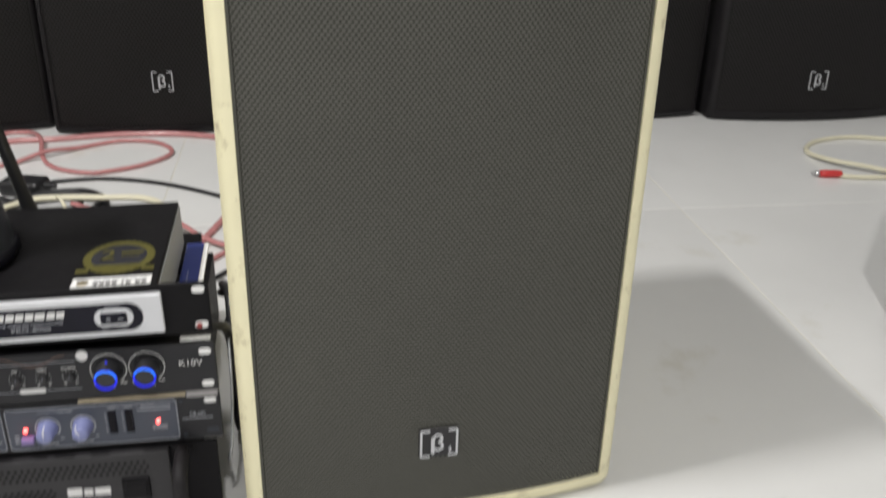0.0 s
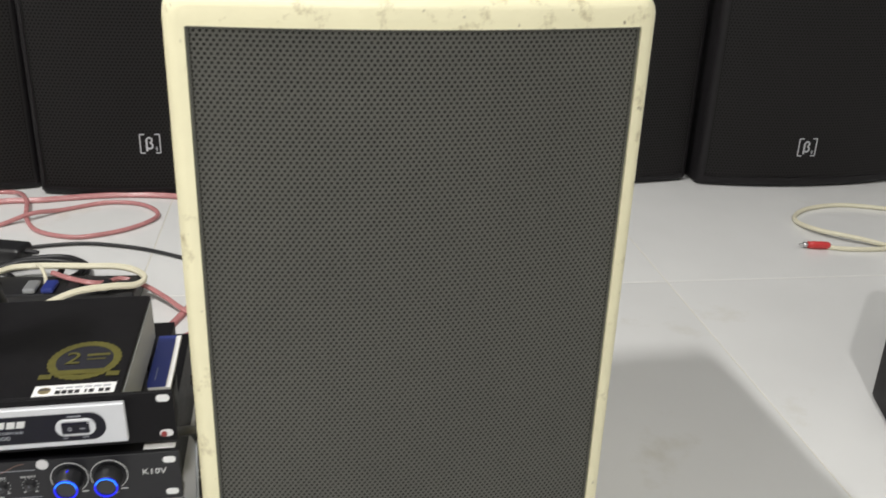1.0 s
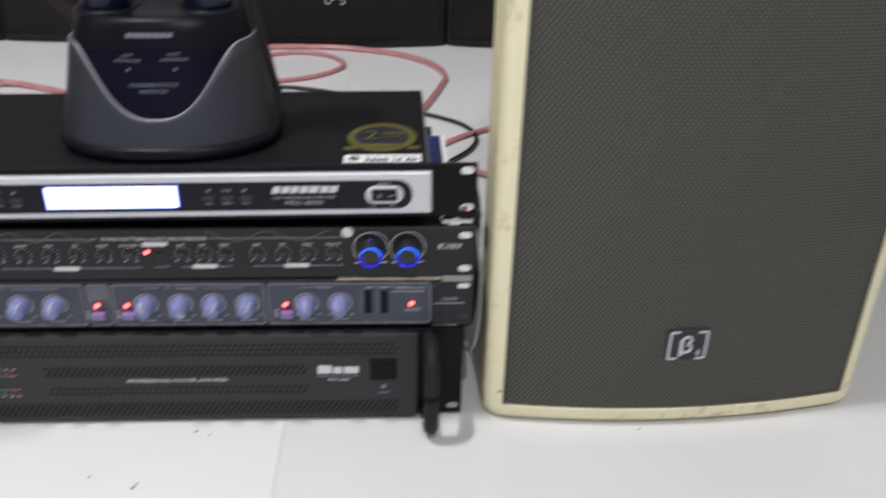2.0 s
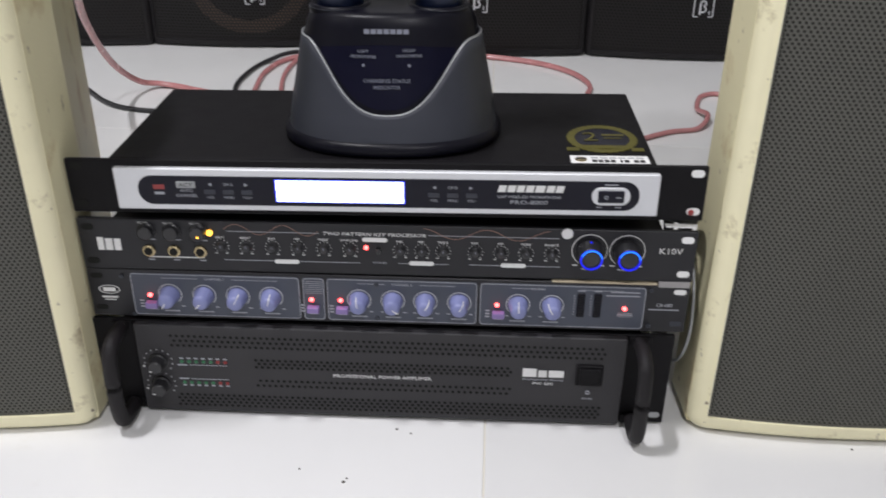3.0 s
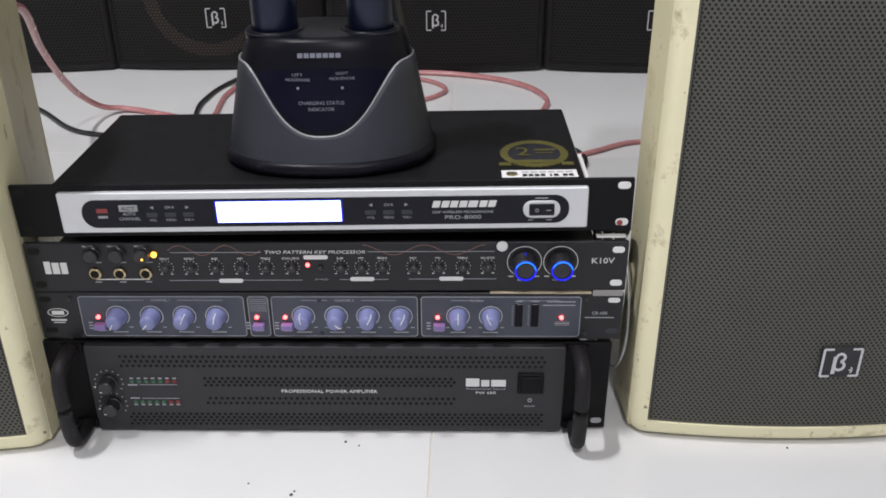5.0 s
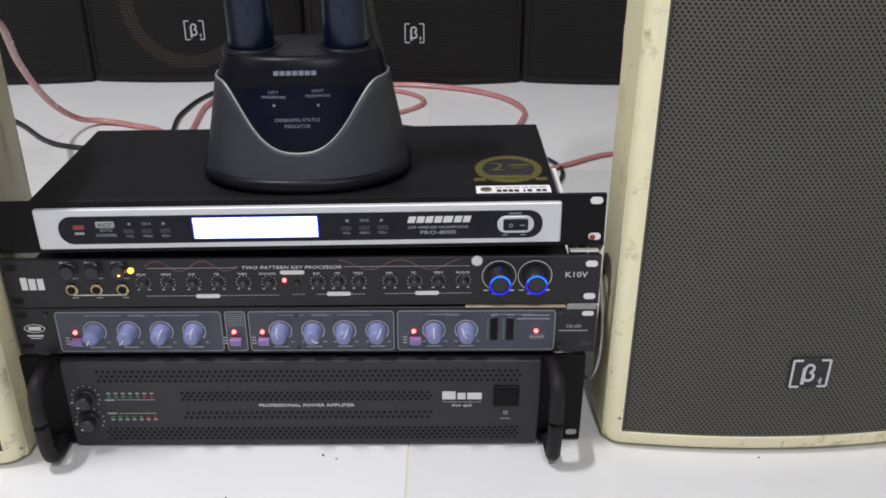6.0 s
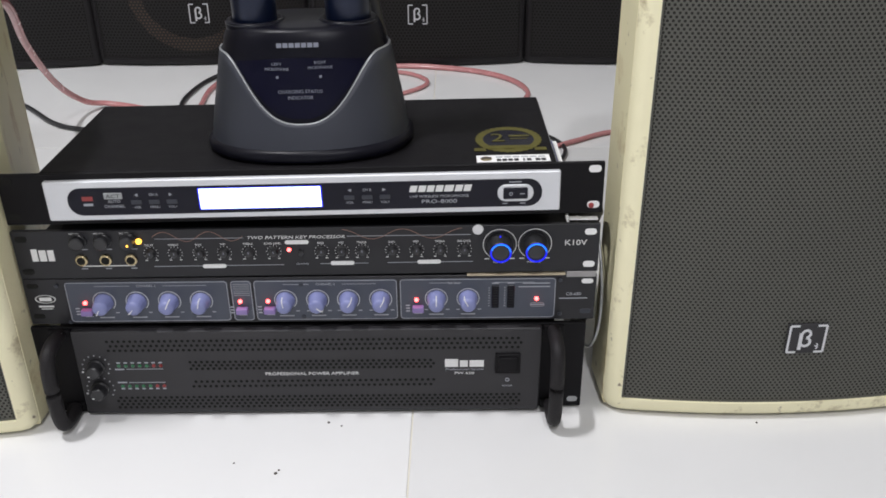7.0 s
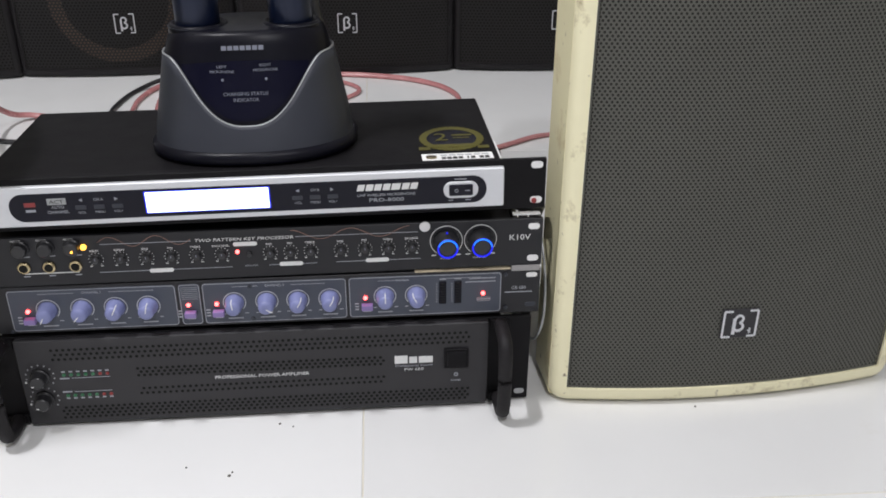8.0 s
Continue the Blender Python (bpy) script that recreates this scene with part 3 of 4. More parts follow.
for x in (0.156, 0.1692):
    mt = part("level_meter", plate(x - 0.0032, x + 0.0032, 0.0125, 0.0345, -0.0016, -0.0003, 0.0008, 0.0003), M_GLOSS, cbf, "dark segmented level meter")
    for i in range(8):
        part("segment", bx(x - 0.0020, x + 0.0020, -0.0020, -0.0014, 0.0140 + 0.0025 * i, 0.0153 + 0.0025 * i), M_RACK, mt)
    part("caption", bars([(x - 0.003, x + 0.003, 0.0362, 0.0370)] + [(x - 0.0058, x - 0.0046, 0.0143 + 0.0025 * i, 0.0148 + 0.0025 * i) for i in range(8)], -0.0009, -0.0004), M_DIM, cbf)
lettering("lettering", "CB-680", 0.2225, 0.0250, 0.0042, cbf, M_DIM, -0.0002)
part("caption", bars([(0.2105, 0.2345, 0.0205, 0.0213)], -0.0003, 0.0003), M_DIM, cbf)
bm = arc_y(0, 0, 0.0072, 0.0079, 0, 360, -0.0005, 0.0003, 26)
bmesh.ops.transform(bm, matrix=Matrix.Translation((-0.2250, 0, 0.0250)) @ Matrix.Diagonal((1.1, 1, 0.5, 1)), verts=bm.verts)
for r in ((-0.2300, -0.2200, 0.0232, 0.0266), (-0.2318, -0.2190, 0.0172, 0.0186), (-0.230, -0.2205, 0.0152, 0.0158)):
    box(bm, r[0], r[1], -0.0005, 0.0003, r[2], r[3])
part("maker_mark", bm, M_INK, cbf, "white oval maker's mark")
for x, z in ((-0.2130, 0.0380), (-0.2075, 0.0065 - 0.004), (0.2105, 0.0390), (0.2115, 0.0060), (-0.0078, 0.0370), (-0.0075, 0.0055)):
    sc = part("screw", lathe_y(x, z, [(0.0019, 0), (0.0019, -0.0007), (0.0014, -0.0011)], 12, y0=-0.0006), M_CHARG, cbf, "small cross-head screw")
for s in (-1, 1):
    for z in (0.008, 0.0375):
        slot(cb, s * 0.2335, z, 0.0098, 0.0045, m=M_CHARG if s > 0 and z < 0.02 else None)

# karaoke processor
kp = unit("karaoke_processor", "black rack sound processor with small knobs and blue-lit volume knobs", 0.0, 0.1405, 0.006)
chassis(kp, 0.43, 0.22, 0.0425, M_RACK)
kf = part("faceplate", plate(-0.2413, 0.2413, 0.0, 0.044, 0.0, 0.004, 0.001, 0.0004), M_PANEL, kp)
for x in (-0.187, -0.167, -0.146):
    part("mic_knob", lathe_y(x, 0.0345, [(0.0072, 0), (0.0072, -0.0015), (0.0064, -0.0022), (0.0058, -0.0060), (0.0046, -0.0068)], 20), M_BKNOB, kf, "black microphone volume knob")
    lettering("lettering", "MIC VOL", x - 0.002, 0.0415, 0.0022, kf, M_INK)
    j = part("jack_socket", lathe_y(x, 0.0173, [(0.0050, 0), (0.0050, -0.0018), (0.0042, -0.0024)], 20), M_GOLD, kf, "gold-rimmed jack socket")
    part("socket_hole", lathe_y(x, 0.0173, [(0.0035, -0.0020), (0.0035, -0.0027)], 16), M_VOID, j)
    part("caption", bars([(x + 0.002, x + 0.0065, 0.0268, 0.0275), (x - 0.0015, x + 0.0035, 0.0088, 0.0096)], -0.0003), M_DIM, kf)
part("jack_rule", bars([(-0.1875, -0.1440, 0.0112, 0.0120)], -0.0003), M_INK, kf)
part("rule_print", bars([(-0.128, -0.020, 0.0102, 0.0106), (0.010, 0.050, 0.0106, 0.0110), (0.066, 0.137, 0.0108, 0.0112), (-0.124, -0.0515, 0.0356, 0.0360), (0.0335, 0.135, 0.0358, 0.0362)], -0.0003), M_DIM, kf)
for x0, x1, ph in ((-0.126, -0.052, 0.0), (0.030, 0.128, 1.6)):
    bm = bmesh.new()
    tube([(x0 + (x1 - x0) * i / 40, -0.0002, 0.0376 + 0.0044 * math.sin(ph + 12.5 * i / 40)) for i in range(41)], 0.00022, 1, 4, bm)
    part("wave_print", bm, M_BROWN, kf, "thin coppery wave print")
lettering("lettering", "TWO PATTERN KEY PROCESSOR", -0.0085, 0.0357, 0.0040, kf, width=0.080, shear=0.2)
names = ["DELAY", "REPEAT", "BASS", "MID", "TREBLE", "ECHO-LEVEL", "BASS", "MID", "TREBLE", "BASS", "MID", "TREBLE", "BALANCE"]
for x, nm in zip((-0.129, -0.109, -0.0885, -0.0683, -0.048, -0.0275, 0.0120, 0.0288, 0.0455, 0.0705, 0.0905, 0.1100, 0.1300), names):
    k = part("trim_knob", lathe_y(x, 0.0225, [(0.0042, 0), (0.0042, -0.0006), (0.0036, -0.0012), (0.0032, -0.0036), (0.0022, -0.0042)], 14), M_BKNOB, kf, "small black trim knob")
    part("pointer", bx(x - 0.0003, x + 0.0003, -0.0045, -0.0036, 0.0228, 0.0246), M_FAINT, k)
    bm = bmesh.new()
    for i in range(11):
        a = radians(-50 + 28 * i)
        box(bm, x + 0.0058 * math.cos(a) - 0.00028, x + 0.0058 * math.cos(a) + 0.00028, -0.0003, 0.0003, 0.0225 + 0.0058 * math.sin(a) - 0.00028, 0.0225 + 0.0058 * math.sin(a) + 0.00028)
    for dx in (-0.0045, 0.004):
        box(bm, x + dx - 0.0010, x + dx + 0.0010, -0.0003, 0.0003, 0.0160, 0.0166)
    part("scale_print", bm, M_INK, kf)
    lettering("lettering", nm, x - 0.0005, 0.0302, 0.0025, kf)
for x, z in ((-0.0080, 0.0312), (-0.0780, 0.0100), (0.0285, 0.0112), (0.1005, 0.0113)):
    part("pill_label", plate(x - 0.0098, x + 0.0098, z - 0.0018, z + 0.0018, -0.0005, 0.0003, 0.0017, 0.0001), M_INK, kf, "white rounded label")
lettering("lettering", "ADVANCED", -0.0045, 0.0110, 0.0020, kf, M_DIM)
part("mode_button", lathe_y(-0.005, 0.0215, [(0.0022, 0), (0.0022, -0.002), (0.0018, -0.0024)], 12), M_BKNOB, kf)
part("indicator_lamp", lathe_y(-0.0148, 0.0244, [(0.0016, 0), (0.0016, -0.0012), (0.0008, -0.002)], 12), E_RED, kf, "lit red indicator diode", True)
part("indicator_lamp", lathe_y(-0.1372, 0.0342, [(0.0024, 0), (0.0024, -0.0015), (0.0012, -0.003)], 12), E_AMBER, kf, "lit amber diode", True)
# the amber diode's gleam on the knob, put in as a glowing disc
part("amber_glint", lathe_y(-0.1450, 0.0330, [(0.0009, -0.0068), (0.0009, -0.0072)], 10), E_AMBER, kf, "small amber glint put on the knob as a glowing dot")
part("round_sticker", lathe_y(0.1410, 0.0405, [(0.0046, 0.0002), (0.0046, -0.0005), (0.0042, -0.0007)], 24), M_STEEL, kf, "round silver sticker")
for x in (0.1590, 0.1880):
    part("knob_dial", arc_y(x, 0.0265, 0.0134, 0.0139, -55, 235, -0.0004, 0.0002, 40), M_INK, kf, "white dial arc")
    k = part("volume_knob", lathe_y(x, 0.0255, [(0.0108, 0), (0.0108, -0.002), (0.0100, -0.0030), (0.0094, -0.0125), (0.0088, -0.0138), (0.0050, -0.0140)], 32), M_BKNOB, kf, "large black volume knob", True)
    part("light_ring", arc_y(x, 0.0255, 0.0075, 0.0084, 8, 160, -0.0148, -0.0135, 32), E_BLUE, k, "bright blue upper arc")
    part("light_arc", arc_y(x, 0.0255, 0.0074, 0.0087, 0, 360, -0.0146, -0.0135, 32), E_LCDB, k, "deep blue glowing ring")
    part("caption", bars([(x - 0.0125, x - 0.0085, 0.0128, 0.0136), (x + 0.0075, x + 0.0125, 0.0128, 0.0136)], -0.0003), M_INK, kf)
part("pointer_lamp", bx(0.1585, 0.1597, -0.0056, -0.0038, 0.0335, 0.0362), E_LCDB, kf, "blue pointer lamp")
lettering("lettering", "MIC VOL", 0.1580, 0.0098, 0.0022, kf)
lettering("lettering", "MUSIC VOL", 0.1875, 0.0098, 0.0022, kf)
lettering("lettering", "K10V", 0.2215, 0.0270, 0.0072, kf, width=0.0180)
bm = bars([(-0.2275, -0.2225, 0.0168, 0.0280), (-0.2212, -0.2155, 0.0168, 0.0270), (-0.2142, -0.2090, 0.0168, 0.0270)], -0.0004, 0.0002)
part("maker_mark", bm, M_INK, kf, "white block maker's mark")
for s in (-1, 1):
    for z in (0.007, 0.037):
        slot(kp, s * 0.2335, z, 0.0098)

# cardboard shim and paper slip between the units
shim = part("cardboard_shim", bx(0.132, 0.2145, -0.0015, 0.06, 0.1391, 0.1402, bev=0.0003), M_CARD)
tagged(shim, "thin strip of raw cardboard wedged between two rack units", "shim")
slip = part("paper_slip", bx(0.2155, 0.2400, -0.0015, 0.02, 0.1372, 0.1420, bev=0.0003), M_TAPE)
tagged(slip, "cloudy grey tape slip wedged between two rack units", "tape")
slip = part("paper_slip", bx(0.2150, 0.2385, 0.0002, 0.006, 0.1893, 0.1901, bev=0.0002), M_PAPER)
tagged(slip, "folded white paper slip wedged between two rack units", "paper")

# wireless receiver
rc = unit("wireless_receiver", "black wireless microphone receiver with silver panel and lit display", 0.0, 0.1925, 0.0146)
part("case", bx(-0.2085, 0.2035, 0.003, 0.168, 0.001, 0.0440, bev=0.0012), M_RACK, rc)
for x in (-0.17, 0.17):
    part("rubber_foot", lathe_z(x, 0.03, [(0.009, -0.007), (0.009, 0.001)], 14), M_BLKW, rc)
    part("rubber_foot", lathe_z(x, 0.14, [(0.009, -0.007), (0.009, 0.001)], 14), M_BLKW, rc)
rf = part("faceplate", plate(-0.2413, 0.2413, 0.0, 0.0440, 0.0, 0.0030, 0.001, 0.0004), M_RACK, rc)
part("side_plate", bx(0.2036, 0.2046, 0.006, 0.164, 0.003, 0.041), M_GREY, rc, "bare grey steel side")
sil = part("silver_panel", plate(-0.2040, 0.2060, 0.0048, 0.0388, -0.0040, 0.0002, 0.0015, 0.0008), M_SILVER, rf, "brushed silver trim panel")
blk = part("display_window", plate(-0.1865, 0.1915, 0.0092, 0.0330, -0.0044, -0.0036, 0.0112, 0.0003, 8), M_GLOSS, rf, "glossy black pill-shaped window")
YR = -0.0045
part("display", plate(-0.0820, 0.0165, 0.0125, 0.0312, YR - 0.0002, YR + 0.0003, 0.0004, 0.0001), E_LCDB, blk, "blue-edged liquid crystal display")
part("lit_screen", plate(-0.0810, 0.0155, 0.0131, 0.0306, YR - 0.0004, YR - 0.0001, 0.0003, 0.0001), E_LCD, blk, "bright blue-white screen")
part("infrared_window", bx(-0.1745, -0.1660, YR - 0.0003, YR + 0.0002, 0.0222, 0.0258), M_DRED, blk, "dark red sensor window")
part("caption", bars([(-0.1740, -0.1665, 0.0178, 0.0198)], YR - 0.0002, YR + 0.0002), M_DIM, blk)
ab = part("channel_button", bx(-0.1565, -0.1420, YR - 0.0012, YR + 0.0002, 0.0236, 0.0288, bev=0.0004), M_GREY, blk, "grey channel button")
lettering("lettering", "ACT", -0.1492, 0.0262, 0.0046, ab, M_PANEL, YR - 0.0014, width=0.011)
lettering("lettering", "AUTO", -0.1492, 0.0212, 0.0036, blk, M_DIM, YR - 0.0002)
lettering("lettering", "CHANNEL", -0.1495, 0.0170, 0.0036, blk, M_DIM, YR - 0.0002)
for x0, tag in ((-0.1315, "A"), (0.0380, "B")):
    for i, cap in enumerate(("-VOL", "MENU", "VOL+")):
        x = x0 + 0.0142 * i
        part("menu_button", bx(x - 0.0042, x + 0.0042, YR - 0.0012, YR + 0.0002, 0.0186, 0.0222, bev=0.0005), M_CHARG, blk, "small grey button")
        lettering("lettering", cap, x, 0.0158, 0.0029, blk, M_DIM, YR - 0.0002)
    lettering("lettering", "CH " + tag, x0 + 0.0142, 0.0265, 0.0031, blk, M_DIM, YR - 0.0002)
    for s in (-1, 1):
        bm = bmesh.new()
        xa = x0 + 0.0142 + s * 0.0138
        v = [bm.verts.new((xa + s * dx, YR - 0.0002, 0.0265 + dz)) for dx, dz in ((-0.0014, 0.0014), (-0.0014, -0.0014), (0.0014, 0))]
        bm.faces.new(v)
        part("arrow_mark", bm, M_DIM, blk)
for i, wd in enumerate((0.0062, 0.0064, 0.0062, 0.0064, 0.0078, 0.0064, 0.0062)):
    x = 0.0862 + 0.0069 * i + (0.0016 if i > 4 else 0)
    bm = bx(x, x + 0.90 * wd, YR - 0.0004, YR + 0.0002, 0.0238, 0.0291)
    bmesh.ops.transform(bm, matrix=Matrix(((1, 0, 0.28, -0.0072), (0, 1, 0, 0), (0, 0, 1, 0), (0, 0, 0, 1))), verts=bm.verts)
    part("mark_block", bm, M_INK, blk, "slanted silver-white maker's block")
lettering("lettering", "UHF WIRELESS MICROPHONE", 0.1095, 0.0197, 0.0031, blk, M_DIM, YR - 0.0002, width=0.047)
lettering("lettering", "PRO-8000", 0.1095, 0.0152, 0.0046, blk, M_DIM, YR - 0.0002, width=0.028)
swf = part("power_switch", plate(0.1560, 0.1845, 0.0142, 0.0286, YR - 0.0012, YR + 0.0002, 0.0068, 0.0004, 8), M_SILVER, blk, "silver-rimmed power switch")
part("rocker", plate(0.1605, 0.1800, 0.0166, 0.0262, YR - 0.0026, YR - 0.0008, 0.0012, 0.0008), M_GLOSS, swf, "black rocker")
part("rocker_print", bars([(0.1735, 0.1775, 0.0211, 0.0217)], YR - 0.0029, YR - 0.0024, arc_y(0.1665, 0.0214, 0.0010, 0.0015, 0, 360, YR - 0.0029, YR - 0.0024, 12)), M_DIM, swf, "printed on and off marks")
part("caption", bars([(0.1650, 0.1750, 0.0302, 0.0309), (0.160, 0.164, 0.0118, 0.0124), (0.174, 0.1785, 0.0118, 0.0124)], YR - 0.0002, YR + 0.0002), M_DIM, blk)
for s in (-1, 1):
    for z in (0.0075, 0.0385):
        slot(rc, s * 0.2335, z, 0.0100, 0.0060)
part("slot_screw", lathe_y(0.2318, 0.0070, [(0.0023, 0), (0.0023, -0.0012), (0.0012, -0.0018)], 12), M_DRED, rc, "reddish screw in a mounting slot")
ROOF = 0.0441
for x, lean in ((0.069, -9), (-0.075, 5)):
    at = part("antenna", lathe_z(0, 0, [(0.0075, -0.016), (0.0075, 0.0), (0.0066, 0.006), (0.0058, 0.02), (0.0046, 0.190), (0.0028, 0.193)], 14), M_BLKW, rc, "black stub antenna", True)
    at.matrix_basis = pose(x, 0.183, 0.036, 4, lean, 0)
    hinge = part("hinge", bx(x - 0.006, x + 0.006, 0.166, 0.190, 0.020, 0.032, bev=0.002), M_BLKW, rc)

# stickers on the receiver's roof
TOP = rc.matrix_basis @ Matrix.Translation((0, 0, ROOF))
ws = thing("phone_sticker", "small white warranty sticker with black print", "sticker", "", TOP)
part("paper", bx(0.1400, 0.1985, 0.0040, 0.0185, 0.0, 0.0003), M_PAPER, ws)
part("print_strip", (lambda bm: [box(bm, a, b, c, d, 0.0002, 0.0005) for a, b, c, d in
     [(0.1560 + 0.0046 * i, 0.1596 + 0.0046 * i, 0.0056, 0.0104) for i in range(4)] + [(0.1770, 0.1785, 0.0056, 0.0104), (0.1800, 0.1836, 0.0056, 0.0104), (0.1870, 0.1906, 0.0056, 0.0104), (0.1916, 0.1952, 0.0056, 0.0104)]] and bm)(bmesh.new()), M_PANEL, ws, "black number bars")
part("print_line", (lambda bm: [box(bm, 0.1555 + 0.0068 * i, 0.1610 + 0.0068 * i, 0.0130, 0.0152, 0.0002, 0.0005) for i in range(6)] and bm)(bmesh.new()), M_DIM, ws)
part("printed_mark", lathe_z(0.1478, 0.0110, [(0.0046, 0.0002), (0.0046, 0.0005)], 18), M_GOLD, ws, "round printed mark")
part("mark_shade", bx(0.1440, 0.1518, 0.0110, 0.0138, 0.0003, 0.0007), M_DIRT, ws)
bs = thing("seal_sticker", "round olive and black seal sticker on the receiver", "sticker", "", TOP)
bm = bmesh.new()
lp = [[], [], [], []]
for i in range(64):
    a = 2 * math.pi * i / 64
    e = 1 + 0.045 * (i % 2)
    for L, (rx, ry, z) in zip(lp, ((0.027 * e, 0.029 * e, 0.0), (0.027 * e, 0.029 * e, 0.0004), (0.0215, 0.0225, 0.0004), (0.0215, 0.0225, 0.0001))):
        L.append((0.1685 + rx * math.cos(a), 0.0545 + ry * math.sin(a), z))
part("seal_ring", loft(lp, False, False), M_OLIVE, bs, "serrated olive ring")
part("seal_face", loft([[(0.1685 + 0.0218 * math.cos(2 * math.pi * i / 40), 0.0545 + 0.0228 * math.sin(2 * math.pi * i / 40), z) for i in range(40)] for z in (0.0, 0.00025)]), M_GLOSS, bs, "black seal face")
fig = lettering("seal_figure", "2", 0.1595, 0.0, 0.0260, bs, M_OLIVE)
fig.matrix_basis = pose(0.1595, 0.0570, 0.0006)
part("seal_print", (lambda bm: [box(bm, a, b, c, d, 0.0002, 0.0006) for a, b, c, d in ((0.1690, 0.1865, 0.0605, 0.0635), (0.1700, 0.1840, 0.0545, 0.0560), (0.1500, 0.1870, 0.0330, 0.0395), (0.1390, 0.1485, 0.0280, 0.0345), (0.1885, 0.1980, 0.0280, 0.0345))] and bm)(bmesh.new()), M_OLIVE, bs)

# blue and white card lying on the sound processor
ct = thing("printed_card", "blue and white printed card lying on the sound processor", "card", "", pose(0.0, 0, 0.1848, 0, -0.34, 0))
part("card_body", bx(0.2050, 0.2255, 0.088, 0.180, 0.0013, 0.0040, bev=0.0004), M_PAPER, ct)
part("blue_face", bx(0.2053, 0.2212, 0.0885, 0.1795, 0.0041, 0.0044), M_BLUE, ct, "blue printed face")
part("print_line", bx(0.2110, 0.2116, 0.100, 0.120, 0.0045, 0.0047), M_DIM, ct)

# ---- charging base with two microphones ----
CH = TOP @ Matrix.Translation((0.0025, 0.0680, 0.0))
ch = thing("microphone_charger", "grey and black twin microphone charging base on the receiver", "charger", "", CH)


def oval(rx, ry, z, dy=0.0, n=56, p=2.3):
    out = []
    for i in range(n):
        a = 2 * math.pi * i / n
        c, s = math.cos(a), math.sin(a)
        out.append((rx * math.copysign(abs(c) ** (2 / p), c), dy + ry * math.copysign(abs(s) ** (2 / p), s), z))
    return out


part("base_foot", loft([oval(0.083, 0.060, 0.0), oval(0.086, 0.063, 0.003), oval(0.086, 0.063, 0.008), oval(0.0825, 0.0595, 0.0115)]), M_CHARB, ch, "black stepped foot", True)
SK = [(0.010, 0.0800, 0.0570, 0.0), (0.022, 0.0785, 0.0550, 0.001), (0.040, 0.0750, 0.0510, 0.003), (0.058, 0.0715, 0.0470, 0.005), (0.074, 0.0685, 0.0440, 0.006), (0.090, 0.0650, 0.0420, 0.007)]
part("core", loft([oval(rx, ry, z, dy) for z, rx, ry, dy in SK] + [oval(0.0615, 0.0395, 0.0975, 0.008), oval(0.0575, 0.0370, 0.1002, 0.008), oval(0.050, 0.032, 0.1008, 0.008)]), M_CHARB, ch, "black glossy core", True)


def skirt(rim=False):
    """The grey mantle with its scooped front."""
    bm = bmesh.new()
    n, rows = 120, []

    def skin(a, z, out):
        for (z0, rx0, ry0, d0), (z1, rx1, ry1, d1) in zip(SK, SK[1:]):
            if z <= z1 or z1 == SK[-1][0]:
                t = min(1, max(0, (z - z0) / (z1 - z0)))
                break
        rx, ry, dy = (rx0 + t * (rx1 - rx0) + out, ry0 + t * (ry1 - ry0) + out, d0 + t * (d1 - d0))
        c, s = math.cos(a), math.sin(a)
        p = 2.3
        return (rx * math.copysign(abs(c) ** (2 / p), c), dy + ry * math.copysign(abs(s) ** (2 / p), s), z)

    def rim_z(a):
        x = skin(a, 0.05, 0)[0]
        if math.sin(a) > 0.15:
            return 0.0805
        u = min(1.0, abs(x) / 0.0665) ** 1.35
        return 0.0310 + 0.0495 * (3 * u * u - 2 * u ** 3)

    for i in range(n):
        a = 2 * math.pi * i / n
        zt = rim_z(a)
        if rim:
            rows.append([skin(a, zt - 0.0003, 0.0026), skin(a, zt + 0.0002, 0.0027), skin(a, zt + 0.0005, 0.0012), skin(a, zt - 0.0004, 0.0012)])
        else:
            rows.append([skin(a, 0.0105 + (zt - 0.0105) * k / 7, 0.0025) for k in range(8)] + [skin(a, zt, 0.0004)])
    vs = [[bm.verts.new(p) for p in r] for r in rows]
    m = len(vs[0])
    for i in range(n):
        A, B = vs[i], vs[(i + 1) % n]
        if rim and math.sin(2 * math.pi * i / n) > 0.1:
            continue
        for k in range(m if rim else m - 1):
            bm.faces.new((A[k], A[(k + 1) % m], B[(k + 1) % m], B[k]))
    return bm


part("mantle", skirt(), M_CHARG, ch, "gunmetal grey scooped mantle", True)
part("mantle_rim", skirt(True), M_GREY, ch, "thin bright rim line", True)


def core_y(x, z):
    """The core's front face."""
    for (z0, rx0, ry0, d0), (z1, rx1, ry1, d1) in zip(SK, SK[1:]):
        t = (z - z0) / (z1 - z0)
        if t <= 1:
            break
    rx, ry, dy = rx0 + t * (rx1 - rx0), ry0 + t * (ry1 - ry0), d0 + t * (d1 - d0)
    return dy - ry * max(0.0, 1 - abs(x / rx) ** 2.3) ** (1 / 2.3)


